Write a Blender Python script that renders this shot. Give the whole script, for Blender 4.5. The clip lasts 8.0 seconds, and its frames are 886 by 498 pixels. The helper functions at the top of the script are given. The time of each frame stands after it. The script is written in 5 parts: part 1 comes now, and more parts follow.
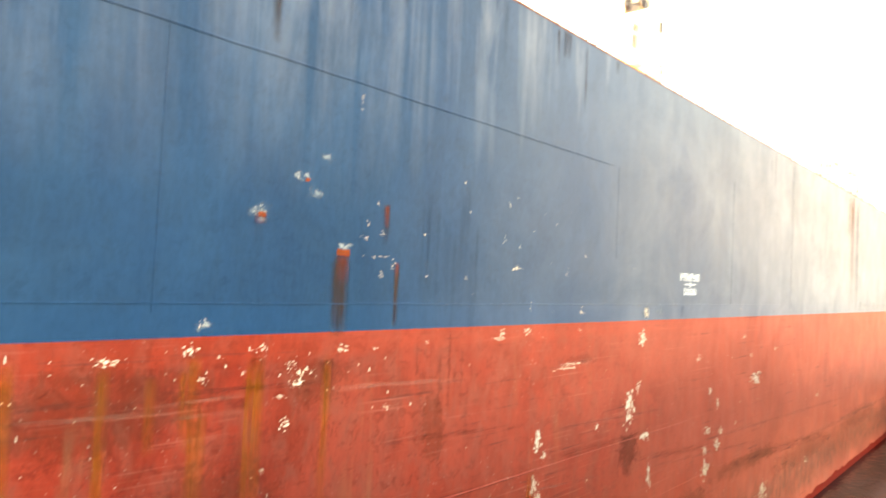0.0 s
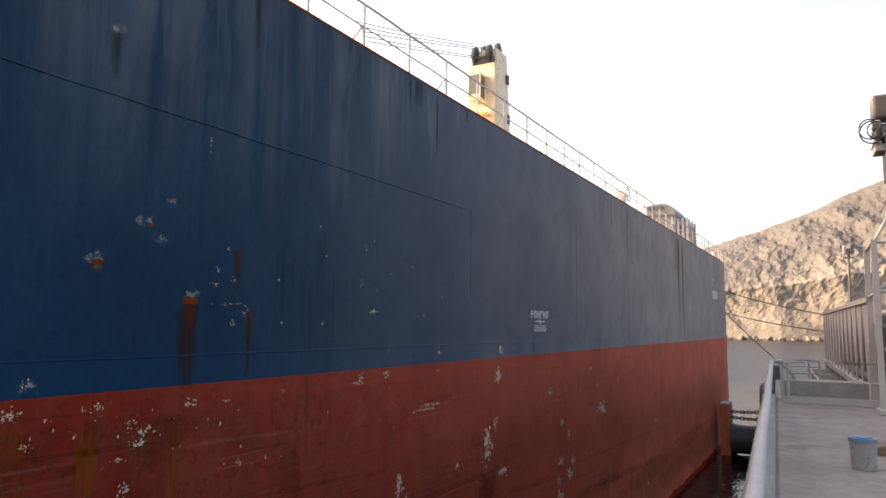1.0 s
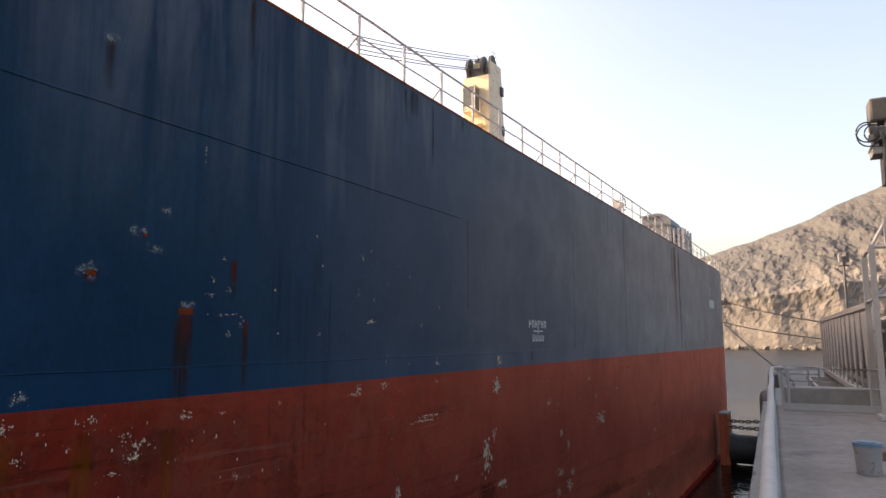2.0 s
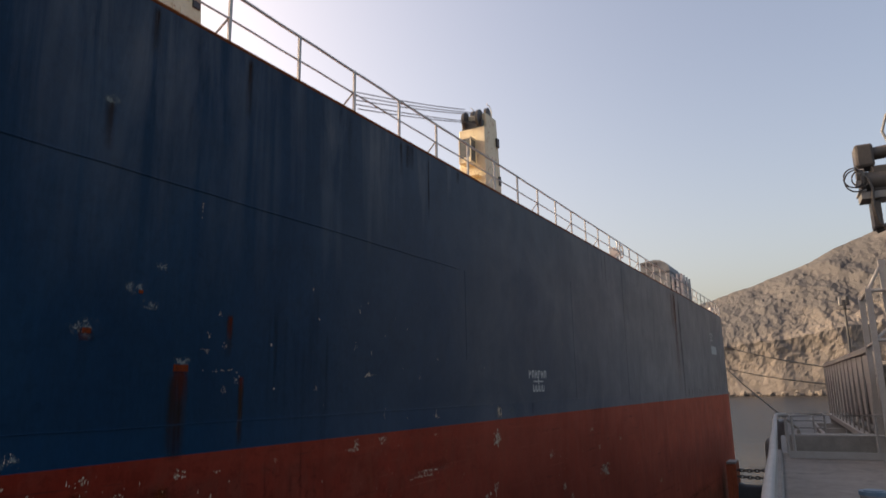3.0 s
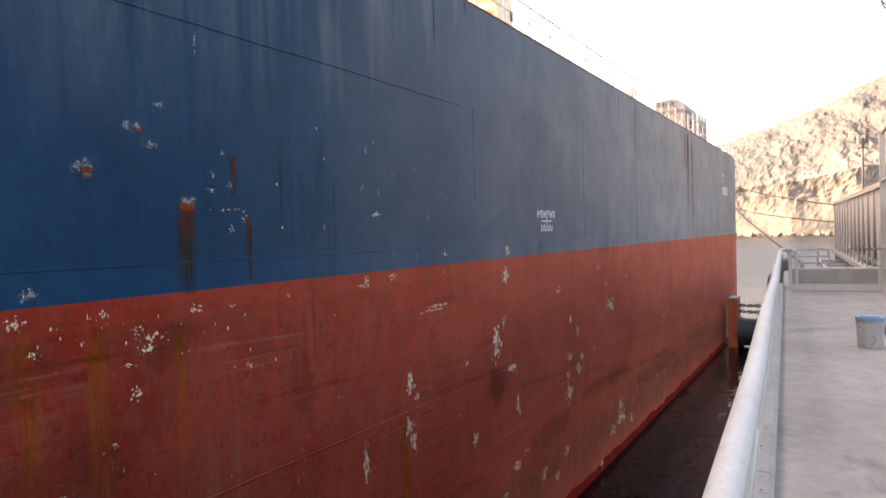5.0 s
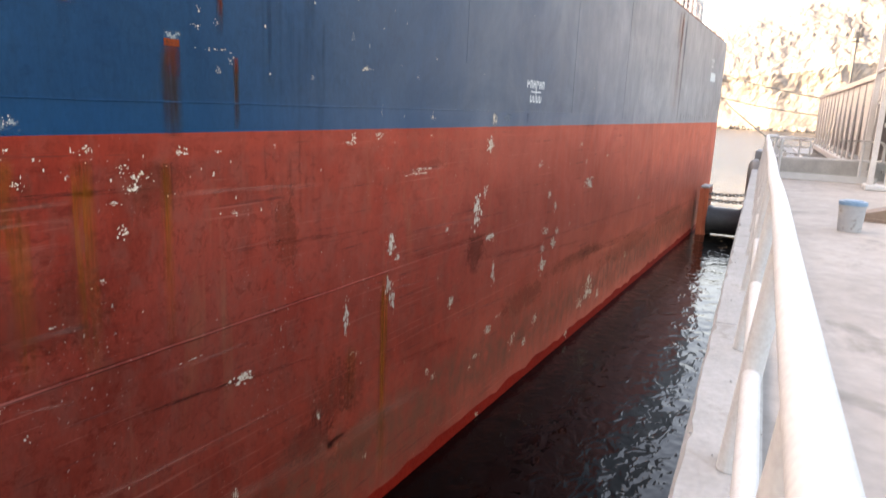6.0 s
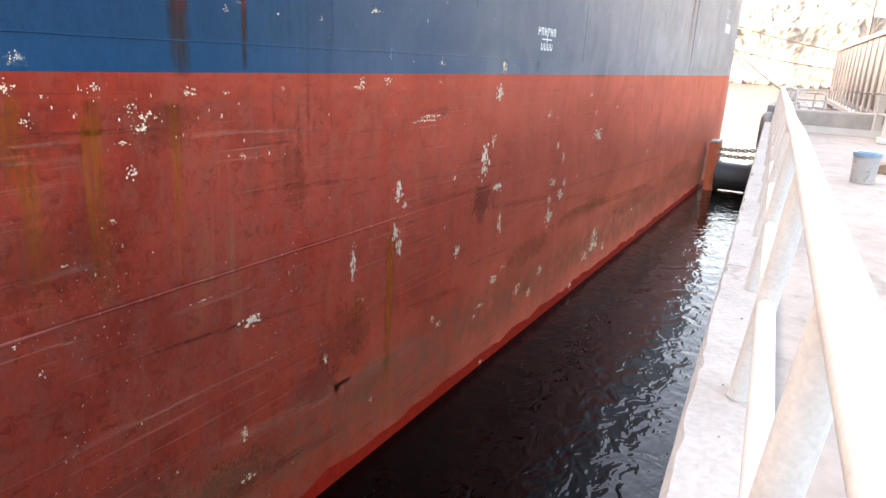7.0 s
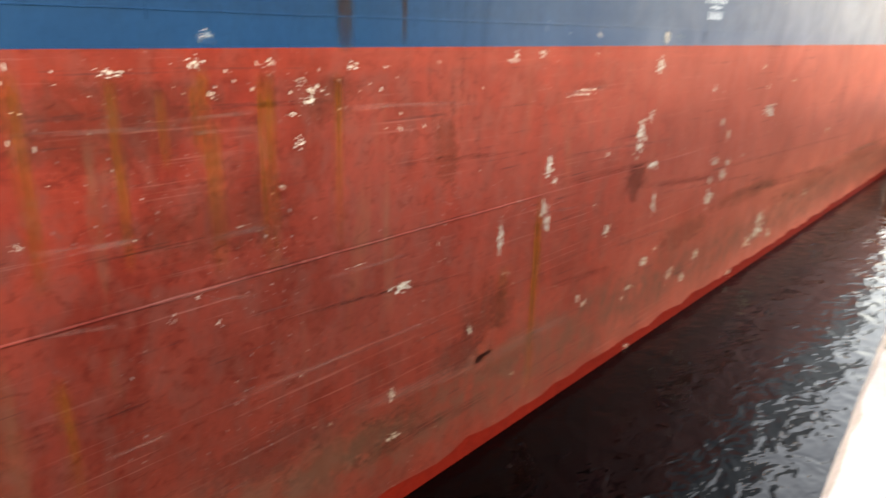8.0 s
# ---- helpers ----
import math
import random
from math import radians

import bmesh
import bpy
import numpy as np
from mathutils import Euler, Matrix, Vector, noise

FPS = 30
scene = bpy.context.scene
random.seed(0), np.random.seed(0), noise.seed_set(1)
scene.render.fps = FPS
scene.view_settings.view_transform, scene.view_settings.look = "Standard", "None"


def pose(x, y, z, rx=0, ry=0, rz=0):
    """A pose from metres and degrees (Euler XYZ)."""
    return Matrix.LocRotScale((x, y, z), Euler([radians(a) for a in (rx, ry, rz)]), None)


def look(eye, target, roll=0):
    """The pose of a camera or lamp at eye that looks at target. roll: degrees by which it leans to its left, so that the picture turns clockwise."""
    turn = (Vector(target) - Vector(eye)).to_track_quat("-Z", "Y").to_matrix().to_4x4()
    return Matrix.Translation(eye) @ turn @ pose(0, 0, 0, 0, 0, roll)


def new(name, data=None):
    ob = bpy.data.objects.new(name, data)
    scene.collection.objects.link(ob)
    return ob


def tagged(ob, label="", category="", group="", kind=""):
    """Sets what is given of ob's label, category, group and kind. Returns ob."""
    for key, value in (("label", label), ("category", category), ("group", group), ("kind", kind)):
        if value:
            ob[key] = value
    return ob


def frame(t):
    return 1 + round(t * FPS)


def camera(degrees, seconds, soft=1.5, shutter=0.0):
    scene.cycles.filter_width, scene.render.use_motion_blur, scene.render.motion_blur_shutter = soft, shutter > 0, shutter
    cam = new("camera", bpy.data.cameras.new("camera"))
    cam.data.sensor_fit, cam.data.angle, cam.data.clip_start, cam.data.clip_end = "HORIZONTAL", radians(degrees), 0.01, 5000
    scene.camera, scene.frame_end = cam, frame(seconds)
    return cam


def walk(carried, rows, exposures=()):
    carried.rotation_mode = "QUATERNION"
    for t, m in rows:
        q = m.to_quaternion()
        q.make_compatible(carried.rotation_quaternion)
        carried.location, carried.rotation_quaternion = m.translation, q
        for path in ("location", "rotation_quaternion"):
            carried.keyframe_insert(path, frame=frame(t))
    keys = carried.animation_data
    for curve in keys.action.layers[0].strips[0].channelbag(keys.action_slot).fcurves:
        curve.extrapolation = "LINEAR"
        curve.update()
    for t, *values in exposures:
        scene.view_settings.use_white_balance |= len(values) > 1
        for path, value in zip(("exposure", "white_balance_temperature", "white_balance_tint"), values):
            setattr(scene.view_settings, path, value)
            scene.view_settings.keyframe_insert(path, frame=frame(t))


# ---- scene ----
cam = camera(67.0, 8.0, shutter=0.35)

PATH = [
    (0, (8.329, 2.827, 9.723), (6.990, 4.311, 9.805), 2.75),
    (0.2, (8.345, 2.832, 9.710), (7.091, 4.381, 9.872), 0.98),
    (0.5, (8.424, 2.810, 9.738), (7.280, 4.436, 9.956), -0.54),
    (0.7, (8.438, 2.795, 9.733), (7.360, 4.465, 9.953), -0.11),
    (1, (8.423, 2.804, 9.717), (7.424, 4.523, 9.940), 0.62),
    (2.3, (8.344, 2.878, 9.642), (7.365, 4.596, 9.941), -0.50),
    (2.5, (8.407, 2.867, 9.678), (7.441, 4.572, 10.078), -1.18),
    (2.9, (8.413, 2.836, 9.665), (7.448, 4.534, 10.096), -1.27),
    (3, (8.431, 2.868, 9.665), (7.460, 4.568, 10.073), -0.99),
    (3.2, (8.442, 2.877, 9.671), (7.451, 4.580, 10.015), -0.46),
    (3.5, (8.408, 2.902, 9.648), (7.410, 4.626, 9.831), -0.42),
    (4, (8.404, 2.955, 9.606), (7.386, 4.675, 9.668), -1.66),
    (4.2, (8.414, 2.965, 9.605), (7.394, 4.685, 9.648), -2.02),
    (5.3, (8.408, 3.086, 9.495), (7.378, 4.792, 9.321), -1.19),
    (5.5, (8.356, 3.057, 9.471), (7.348, 4.758, 9.175), -0.30),
    (5.7, (8.255, 3.026, 9.417), (7.290, 4.747, 9.095), 1.92),
    (6, (8.157, 2.964, 9.324), (7.222, 4.681, 8.903), 2.35),
    (6.2, (8.156, 2.890, 9.296), (7.214, 4.589, 8.819), 1.74),
    (6.5, (8.118, 2.908, 9.241), (7.164, 4.574, 8.682), 2.41),
    (7, (8.126, 2.913, 9.223), (7.202, 4.596, 8.665), 3.22),
    (7.5, (8.119, 2.898, 9.260), (7.134, 4.543, 8.693), 3.11),
    (7.7, (8.119, 2.891, 9.236), (7.059, 4.493, 8.679), 3.26),
    (8, (8.129, 2.858, 9.140), (6.868, 4.274, 8.504), 1.73),
]
# the clip's camera closes and opens its iris as it swings over sky and shade
EXPOSURES = [(0.0, 5.25, 18000, 10), (0.3, 4.0, 13800, 12), (0.5, 3.35, 11300, 13), (0.8, 2.6, 9600, 13), (1.0, 2.35, 9400, 14), (1.2, 2.1, 9000, 14), (2.3, 1.9, 8900, 14), (2.5, 1.75, 9300, 15), (2.9, 1.1, 8700, 14), (3.2, 1.2, 9300, 14), (3.5, 1.6, 9500, 16), (4.0, 2.6, 9700, 16), (5.5, 3.5, 9800, 15), (5.7, 3.75, 9800, 14), (6.0, 3.95, 9800, 13), (6.5, 4.15, 9800, 12), (7.0, 4.4, 9700, 12), (7.5, 4.35, 9700, 11), (7.8, 4.6, 10800, 11), (8.0, 4.8, 12400, 11)]
walk(cam, [(t, look(eye, target, roll)) for t, eye, target, roll in PATH], EXPOSURES)

# ---------------------------------------------------------------- light
SUN_AZ, SUN_EL = radians(98), radians(23)     # off the ship's far quarter, to the left of straight ahead
world = bpy.data.worlds.new("sky")
scene.world = world
world.use_nodes = True
wn, wl = world.node_tree.nodes, world.node_tree.links
sky = wn.new("ShaderNodeTexSky")
sky.sky_type, sky.sun_disc = "NISHITA", False
sky.sun_elevation, sky.sun_rotation = SUN_EL, -SUN_AZ
sky.dust_density, sky.air_density, sky.ozone_density = 5.5, 1.0, 2.6
wn["Background"].inputs["Strength"].default_value = 0.15
tint = wn.new("ShaderNodeMix")
tint.data_type, tint.blend_type = "RGBA", "MULTIPLY"
tint.inputs["Factor"].default_value, tint.inputs["B"].default_value = 1.0, (1.04, 0.985, 1.0, 1)      # thin desert haze
wl.new(sky.outputs["Color"], tint.inputs["A"])
wl.new(tint.outputs["Result"], wn["Background"].inputs["Color"])
sun = new("sun", bpy.data.lights.new("sun", "SUN"))
sun.data.energy, sun.data.angle, sun.data.color = 2.2, radians(0.6), (1.0, 0.94, 0.885)
sun_dir = Vector((-math.sin(SUN_AZ) * math.cos(SUN_EL), math.cos(SUN_AZ) * math.cos(SUN_EL), math.sin(SUN_EL)))
sun.matrix_world = look((0, 0, 60), Vector((0, 0, 60)) - sun_dir)

# ---------------------------------------------------------------- materials


class Nodes:
    """Short forms for building a node material."""

    def __init__(self, name, rough=0.6, metal=0.0):
        self.mat = bpy.data.materials.new(name)
        self.mat.use_nodes = True
        self.n, self.l = self.mat.node_tree.nodes, self.mat.node_tree.links
        self.b = self.n["Principled BSDF"]
        self.b.inputs["Roughness"].default_value, self.b.inputs["Metallic"].default_value = rough, metal
        self.coord = self.n.new("ShaderNodeTexCoord").outputs["Object"]

    def scaled(self, x, y, z, source=None):
        m = self.n.new("ShaderNodeMapping")
        m.inputs["Scale"].default_value = (x, y, z)
        self.l.new(source or self.coord, m.inputs["Vector"])
        return m.outputs["Vector"]

    def noise(self, scale, detail=5, vec=None, rough=0.55, distort=0.0):
        t = self.n.new("ShaderNodeTexNoise")
        for key, v in (("Scale", scale), ("Detail", detail), ("Roughness", rough), ("Distortion", distort)):
            t.inputs[key].default_value = v
        self.l.new(vec or self.coord, t.inputs["Vector"])
        return t.outputs["Fac"]

    def ramp(self, fac, *stops):
        r = self.n.new("ShaderNodeValToRGB")
        e = r.color_ramp.elements
        while len(e) < len(stops):
            e.new(0.5)
        for el, (p, c) in zip(e, stops):
            el.position, el.color = p, (*c, 1) if isinstance(c, tuple) else (c, c, c, 1)
        self.l.new(fac, r.inputs["Fac"])
        return r.outputs["Color"]

    def mix(self, fac, a, b, kind="MIX"):
        m = self.n.new("ShaderNodeMix")
        m.data_type, m.blend_type = "RGBA", kind
        for sock, v in ((m.inputs["Factor"], fac), (m.inputs["A"], a), (m.inputs["B"], b)):
            if isinstance(v, (int, float)):
                sock.default_value = v
            elif isinstance(v, tuple):
                sock.default_value = (*v, 1)
            else:
                self.l.new(v, sock)
        return m.outputs["Result"]

    def math(self, op, a, b=0.0, clamp=False):
        m = self.n.new("ShaderNodeMath")
        m.operation, m.use_clamp = op, clamp
        for sock, v in zip(m.inputs, (a, b)):
            if isinstance(v, (int, float)):
                sock.default_value = v
            else:
                self.l.new(v, sock)
        return m.outputs["Value"]

    def axis(self, name, source=None):
        s = self.n.new("ShaderNodeSeparateXYZ")
        self.l.new(source or self.coord, s.inputs[0])
        return s.outputs[name]

    def band(self, v, lo, hi, soft):
        """1 between lo and hi, with soft edges."""
        a = self.n.new("ShaderNodeMapRange")
        b = self.n.new("ShaderNodeMapRange")
        for m, (f, t) in ((a, (lo - soft, lo + soft)), (b, (hi + soft, hi - soft))):
            m.inputs["From Min"].default_value, m.inputs["From Max"].default_value = f, t
            self.l.new(v, m.inputs["Value"])
        return self.math("MULTIPLY", a.outputs[0], b.outputs[0])

    def color(self, c):
        if isinstance(c, tuple):
            self.b.inputs["Base Color"].default_value = (*c, 1)
        else:
            self.l.new(c, self.b.inputs["Base Color"])
        return self

    def rough(self, v):
        self.l.new(v, self.b.inputs["Roughness"])
        return self

    def bump(self, height, strength=0.3, distance=0.01, below=None):
        b = self.n.new("ShaderNodeBump")
        b.inputs["Strength"].default_value, b.inputs["Distance"].default_value = strength, distance
        self.l.new(height, b.inputs["Height"])
        if below is not None:
            self.l.new(below, b.inputs["Normal"])
        self.l.new(b.outputs["Normal"], self.b.inputs["Normal"])
        return b.outputs["Normal"]

    def alpha(self, v):
        self.l.new(v, self.b.inputs["Alpha"])
        return self


def hull_paint(name, base, faded, dark, grime, rough, fresh, dust_sheen, reach, blotch, scrape=None, scrape_amount=0.5):
    """Old ship's paint: faded upright runs, grime, dents between the frames."""
    m = Nodes(name, rough)
    m.b.inputs["Specular IOR Level"].default_value = 0.05
    runs = m.noise(1.0, 6, m.scaled(1, 0.8, 0.22), 0.62, 0.5)
    runs2 = m.noise(1.0, 5, m.scaled(1, 2.2, 0.4), 0.6, 0.5)
    big = m.noise(0.16, 4, None, 0.5)
    c = m.mix(m.ramp(runs, (0.35, 0.0), (0.7, 1.0)), base, faded)
    c = m.mix(m.math("MULTIPLY", m.ramp(runs2, (0.5, 0.0), (0.75, 1.0)), 0.3), c, dark)
    c = m.mix(m.math("MULTIPLY", m.ramp(big, (0.42, 0.0), (0.68, 1.0)), 0.5), c, grime)
    fine = m.noise(9.0, 6, m.scaled(1, 1.5, 0.6), 0.7)
    mott = m.noise(0.75, 6, m.scaled(1, 1.0, 0.75), 0.62, 0.6)
    c = m.mix(m.math("MULTIPLY", m.ramp(mott, (0.44, 0.0), (0.64, 1.0)), 0.8 * blotch), c, dark)
    mott2 = m.noise(2.6, 6, m.scaled(1, 1.0, 0.6), 0.62, 0.4)
    c = m.mix(m.math("MULTIPLY", m.ramp(mott2, (0.46, 0.0), (0.62, 1.0)), 0.6 * blotch), c, grime)
    c = m.mix(0.32, c, m.mix(m.ramp(fine, (0.3, 0.0), (0.75, 1.0)), dark, faded))
    pits = m.noise(5.0, 9, m.scaled(1, 0.8, 1.0), 0.72, 0.8)
    c = m.mix(m.math("MULTIPLY", m.ramp(pits, (0.53, 0.0), (0.62, 1.0)), 0.62 * blotch), c, dark)
    worn_spots = m.noise(4.2, 9, m.scaled(1.3, 0.9, 0.8), 0.72, 0.6)
    c = m.mix(m.math("MULTIPLY", m.ramp(worn_spots, (0.57, 0.0), (0.70, 1.0)), 0.45 * blotch), c, faded)
    if scrape:
        along = m.noise(1.0, 7, m.scaled(1, 0.17, 13.0), 0.7, 0.15)
        where = m.noise(0.45, 3, m.scaled(1, 0.6, 1.2), 0.5)
        lines = m.math("MULTIPLY", m.ramp(along, (0.585, 0.0), (0.62, 1.0)), m.ramp(where, (0.42, 0.0), (0.58, 1.0)))
        c = m.mix(m.math("MULTIPLY", lines, scrape_amount), c, scrape)
        flecks = m.noise(16.0, 3, m.scaled(1, 1.0, 0.8), 0.6)
        near = m.noise(0.8, 4, m.scaled(1, 0.7, 1.0), 0.6)
        f = m.math("MULTIPLY", m.ramp(flecks, (0.66, 0.0), (0.69, 1.0)), m.ramp(near, (0.5, 0.0), (0.62, 1.0)))
        c = m.mix(m.math("MULTIPLY", f, 0.8), c, (0.34, 0.26, 0.21))
        ox = m.noise(0.7, 6, m.scaled(1, 1.6, 0.18), 0.65, 0.5)
        c = m.mix(m.math("MULTIPLY", m.ramp(ox, (0.60, 0.0), (0.74, 1.0)), 0.45), c, (0.17, 0.075, 0.035))
    # a strip painted over more lately beside the paint line
    z0, z1, tint, share = fresh
    wave = m.math("ADD", m.axis("Z"), m.math("MULTIPLY", m.math("SUBTRACT", mott, 0.5), 0.5))
    c = m.mix(m.math("MULTIPLY", m.band(wave, z0, z1, 0.07), share), c, tint)
    # cargo dust towards the bow, with the grazing sheen painted into the same tone
    toward_bow = m.n.new("ShaderNodeMapRange")
    toward_bow.inputs["From Min"].default_value, toward_bow.inputs["From Max"].default_value = reach[0], reach[1]
    m.l.new(m.axis("Y"), toward_bow.inputs["Value"])
    # the sky's sheen high on the side is painted in as well
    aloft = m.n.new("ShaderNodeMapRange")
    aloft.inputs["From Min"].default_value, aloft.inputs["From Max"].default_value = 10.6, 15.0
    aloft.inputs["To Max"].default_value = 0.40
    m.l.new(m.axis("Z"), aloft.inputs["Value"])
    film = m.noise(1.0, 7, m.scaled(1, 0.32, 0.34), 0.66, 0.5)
    dust_sheen = m.mix(m.ramp(film, (0.30, 0.0), (0.70, 1.0)), tuple(v * 0.74 for v in dust_sheen), dust_sheen)
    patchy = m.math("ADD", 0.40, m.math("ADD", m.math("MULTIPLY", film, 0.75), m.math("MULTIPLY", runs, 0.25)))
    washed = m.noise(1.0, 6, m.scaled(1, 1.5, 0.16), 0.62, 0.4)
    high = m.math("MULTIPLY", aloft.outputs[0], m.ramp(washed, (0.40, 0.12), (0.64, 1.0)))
    c = m.mix(m.math("MULTIPLY", m.math("MULTIPLY", m.math("MAXIMUM", toward_bow.outputs[0], high), patchy), 0.80, True), c, dust_sheen)
    if scrape:
        # slime and old growth over the water
        foot = m.noise(0.55, 7, m.scaled(1, 0.55, 1.4), 0.66, 0.5)
        belt = m.band(m.math("ADD", m.axis("Z"), m.math("MULTIPLY", m.math("SUBTRACT", foot, 0.5), 2.2)), 0.75, 2.3, 0.45)
        c = m.mix(m.math("MULTIPLY", belt, m.ramp(mott2, (0.35, 0.15), (0.62, 0.75))), c, (0.115, 0.046, 0.028))
        # dark rubs along the side
        rub = m.noise(1.0, 6, m.scaled(1, 0.22, 9.0, None), 0.7, 0.2)
        c = m.mix(m.math("MULTIPLY", m.ramp(rub, (0.60, 0.0), (0.66, 0.6)), m.ramp(mott, (0.45, 0.0), (0.55, 1.0))), c, (0.055, 0.014, 0.012))
    m.color(c)
    m.rough(m.ramp(m.noise(1.4, 5, m.scaled(1, 1.5, 0.5)), (0.3, rough - 0.04), (0.7, rough + 0.08)))
    dents = m.noise(0.7, 2, m.scaled(1, 0.9, 0.8), 0.4)
    low = m.bump(dents, 0.16, 0.05)
    m.bump(m.noise(28.0, 4), 0.16, 0.006, low)
    return m.mat


def worn(name, base, other, rough=0.6, scale=3.0, stain=None, stain_at=0.62, metal=0.0, relief=0.25, depth=0.004, gloss=0.5):
    """Painted or bare surface with two scales of wear."""
    m = Nodes(name, rough, metal)
    m.b.inputs["Specular IOR Level"].default_value = gloss
    c = m.mix(m.ramp(m.noise(scale, 6), (0.35, 0.0), (0.7, 1.0)), base, other)
    if stain:
        c = m.mix(m.ramp(m.noise(scale * 1.9, 8, None, 0.65, 0.6), (stain_at, 0.0), (stain_at + 0.08, 1.0)), c, stain)
    fine = m.noise(scale * 14, 5)
    c = m.mix(0.25, c, m.ramp(fine, (0.3, tuple(v * 0.6 for v in base)), (0.7, tuple(min(1.0, v * 1.2) for v in other))))
    m.color(c)
    m.rough(m.ramp(m.noise(scale * 3, 4), (0.3, max(0.05, rough - 0.12)), (0.7, min(1.0, rough + 0.12))))
    m.bump(fine, relief, depth)
    return m.mat


# the pale tone before each reach is dust plus painted sheen
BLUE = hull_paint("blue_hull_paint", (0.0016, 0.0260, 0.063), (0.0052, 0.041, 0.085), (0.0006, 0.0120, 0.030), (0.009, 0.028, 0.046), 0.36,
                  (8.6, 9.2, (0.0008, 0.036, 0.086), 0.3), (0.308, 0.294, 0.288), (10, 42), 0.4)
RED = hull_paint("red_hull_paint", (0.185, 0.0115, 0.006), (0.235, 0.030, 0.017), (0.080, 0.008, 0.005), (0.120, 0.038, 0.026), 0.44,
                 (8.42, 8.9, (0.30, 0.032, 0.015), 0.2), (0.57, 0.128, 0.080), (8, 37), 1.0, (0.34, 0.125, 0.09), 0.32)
WHITE = worn("white_rail_paint", (0.33, 0.32, 0.305), (0.385, 0.375, 0.36), 0.8, 5, (0.20, 0.17, 0.14), 0.70)
CONCRETE = worn("dusty_concrete", (0.180, 0.154, 0.133), (0.262, 0.230, 0.202), 0.9, 0.55, (0.142, 0.123, 0.106), 0.56, 0, 0.6, 0.012)
KERB = worn("kerb_concrete", (0.195, 0.185, 0.172), (0.250, 0.238, 0.222), 0.85, 2.2, (0.15, 0.128, 0.108), 0.58, 0, 0.7, 0.012)
CREAM = worn("cream_crane_paint", (0.72, 0.60, 0.38), (0.78, 0.68, 0.48), 0.5, 1.1, (0.42, 0.19, 0.06), 0.57)
BLACK = worn("black_rubber", (0.018, 0.018, 0.019), (0.035, 0.034, 0.033), 0.55, 4)
GREASE = worn("dark_greased_steel", (0.03, 0.03, 0.035), (0.06, 0.055, 0.05), 0.5, 6)
STEEL = worn("grey_painted_steel", (0.27, 0.26, 0.245), (0.34, 0.33, 0.31), 0.55, 3, (0.18, 0.12, 0.08), 0.64)
DARKSTEEL = worn("dusty_dark_steel", (0.19, 0.18, 0.17), (0.27, 0.26, 0.24), 0.7, 2.5)
SHIPWHITE = worn("ship_white_paint", (0.46, 0.455, 0.44), (0.56, 0.55, 0.53), 0.5, 4, (0.38, 0.24, 0.13), 0.68)
HOUSE = worn("house_grey_paint", (0.135, 0.155, 0.165), (0.19, 0.205, 0.21), 0.6, 2.5, (0.14, 0.12, 0.10), 0.66)
ORANGE = worn("fender_orange_paint", (0.42, 0.075, 0.030), (0.50, 0.13, 0.055), 0.6, 3, (0.16, 0.06, 0.03), 0.62)
DECKRED = worn("deck_paint", (0.20, 0.06, 0.04), (0.26, 0.09, 0.06), 0.7, 1.5)
RUSTY = worn("rust", (0.16, 0.038, 0.013), (0.24, 0.065, 0.018), 0.85, 7, (0.09, 0.03, 0.015), 0.6, gloss=0.1)
SCAR = worn("scorched_rust", (0.13, 0.022, 0.008), (0.20, 0.036, 0.012), 0.9, 9, (0.04, 0.016, 0.011), 0.55, gloss=0.06)
ROPE = worn("mooring_rope", (0.10, 0.10, 0.085), (0.16, 0.15, 0.12), 0.9, 9)


def water_material():
    m = Nodes("sea_water", 0.03)
    m.color((0.00015, 0.0002, 0.0002))
    open_sea = m.n.new("ShaderNodeMapRange")
    open_sea.inputs["From Min"].default_value, open_sea.inputs["From Max"].default_value = 40, 140
    open_sea.inputs["To Min"].default_value, open_sea.inputs["To Max"].default_value = 0.008, 0.24
    m.l.new(m.axis("Y"), open_sea.inputs["Value"])
    m.rough(open_sea.outputs[0])
    m.b.inputs["IOR"].default_value = 1.24
    far = m.noise(0.55, 2, m.scaled(1, 1, 1), 0.5, 0.4)
    mid = m.noise(1.7, 2, m.scaled(1.0, 0.7, 1), 0.55, 0.6)
    fine = m.noise(6.0, 1, m.scaled(1.0, 0.75, 1), 0.5, 0.3)
    swell = m.noise(0.55, 4, m.scaled(0.3, 1.0, 1), 0.62, 0.5)
    away = m.n.new("ShaderNodeMapRange")
    away.inputs["From Min"].default_value, away.inputs["From Max"].default_value = 55, 160
    m.l.new(m.axis("Y"), away.inputs["Value"])
    open_water = m.bump(m.math("MULTIPLY", swell, away.outputs[0]), 1.0, 0.7)
    a = m.bump(far, 1.0, 0.05, open_water)
    b = m.bump(mid, 1.0, 0.044, a)
    m.bump(fine, 1.0, 0.004, b)
    return m.mat


WATER = water_material()


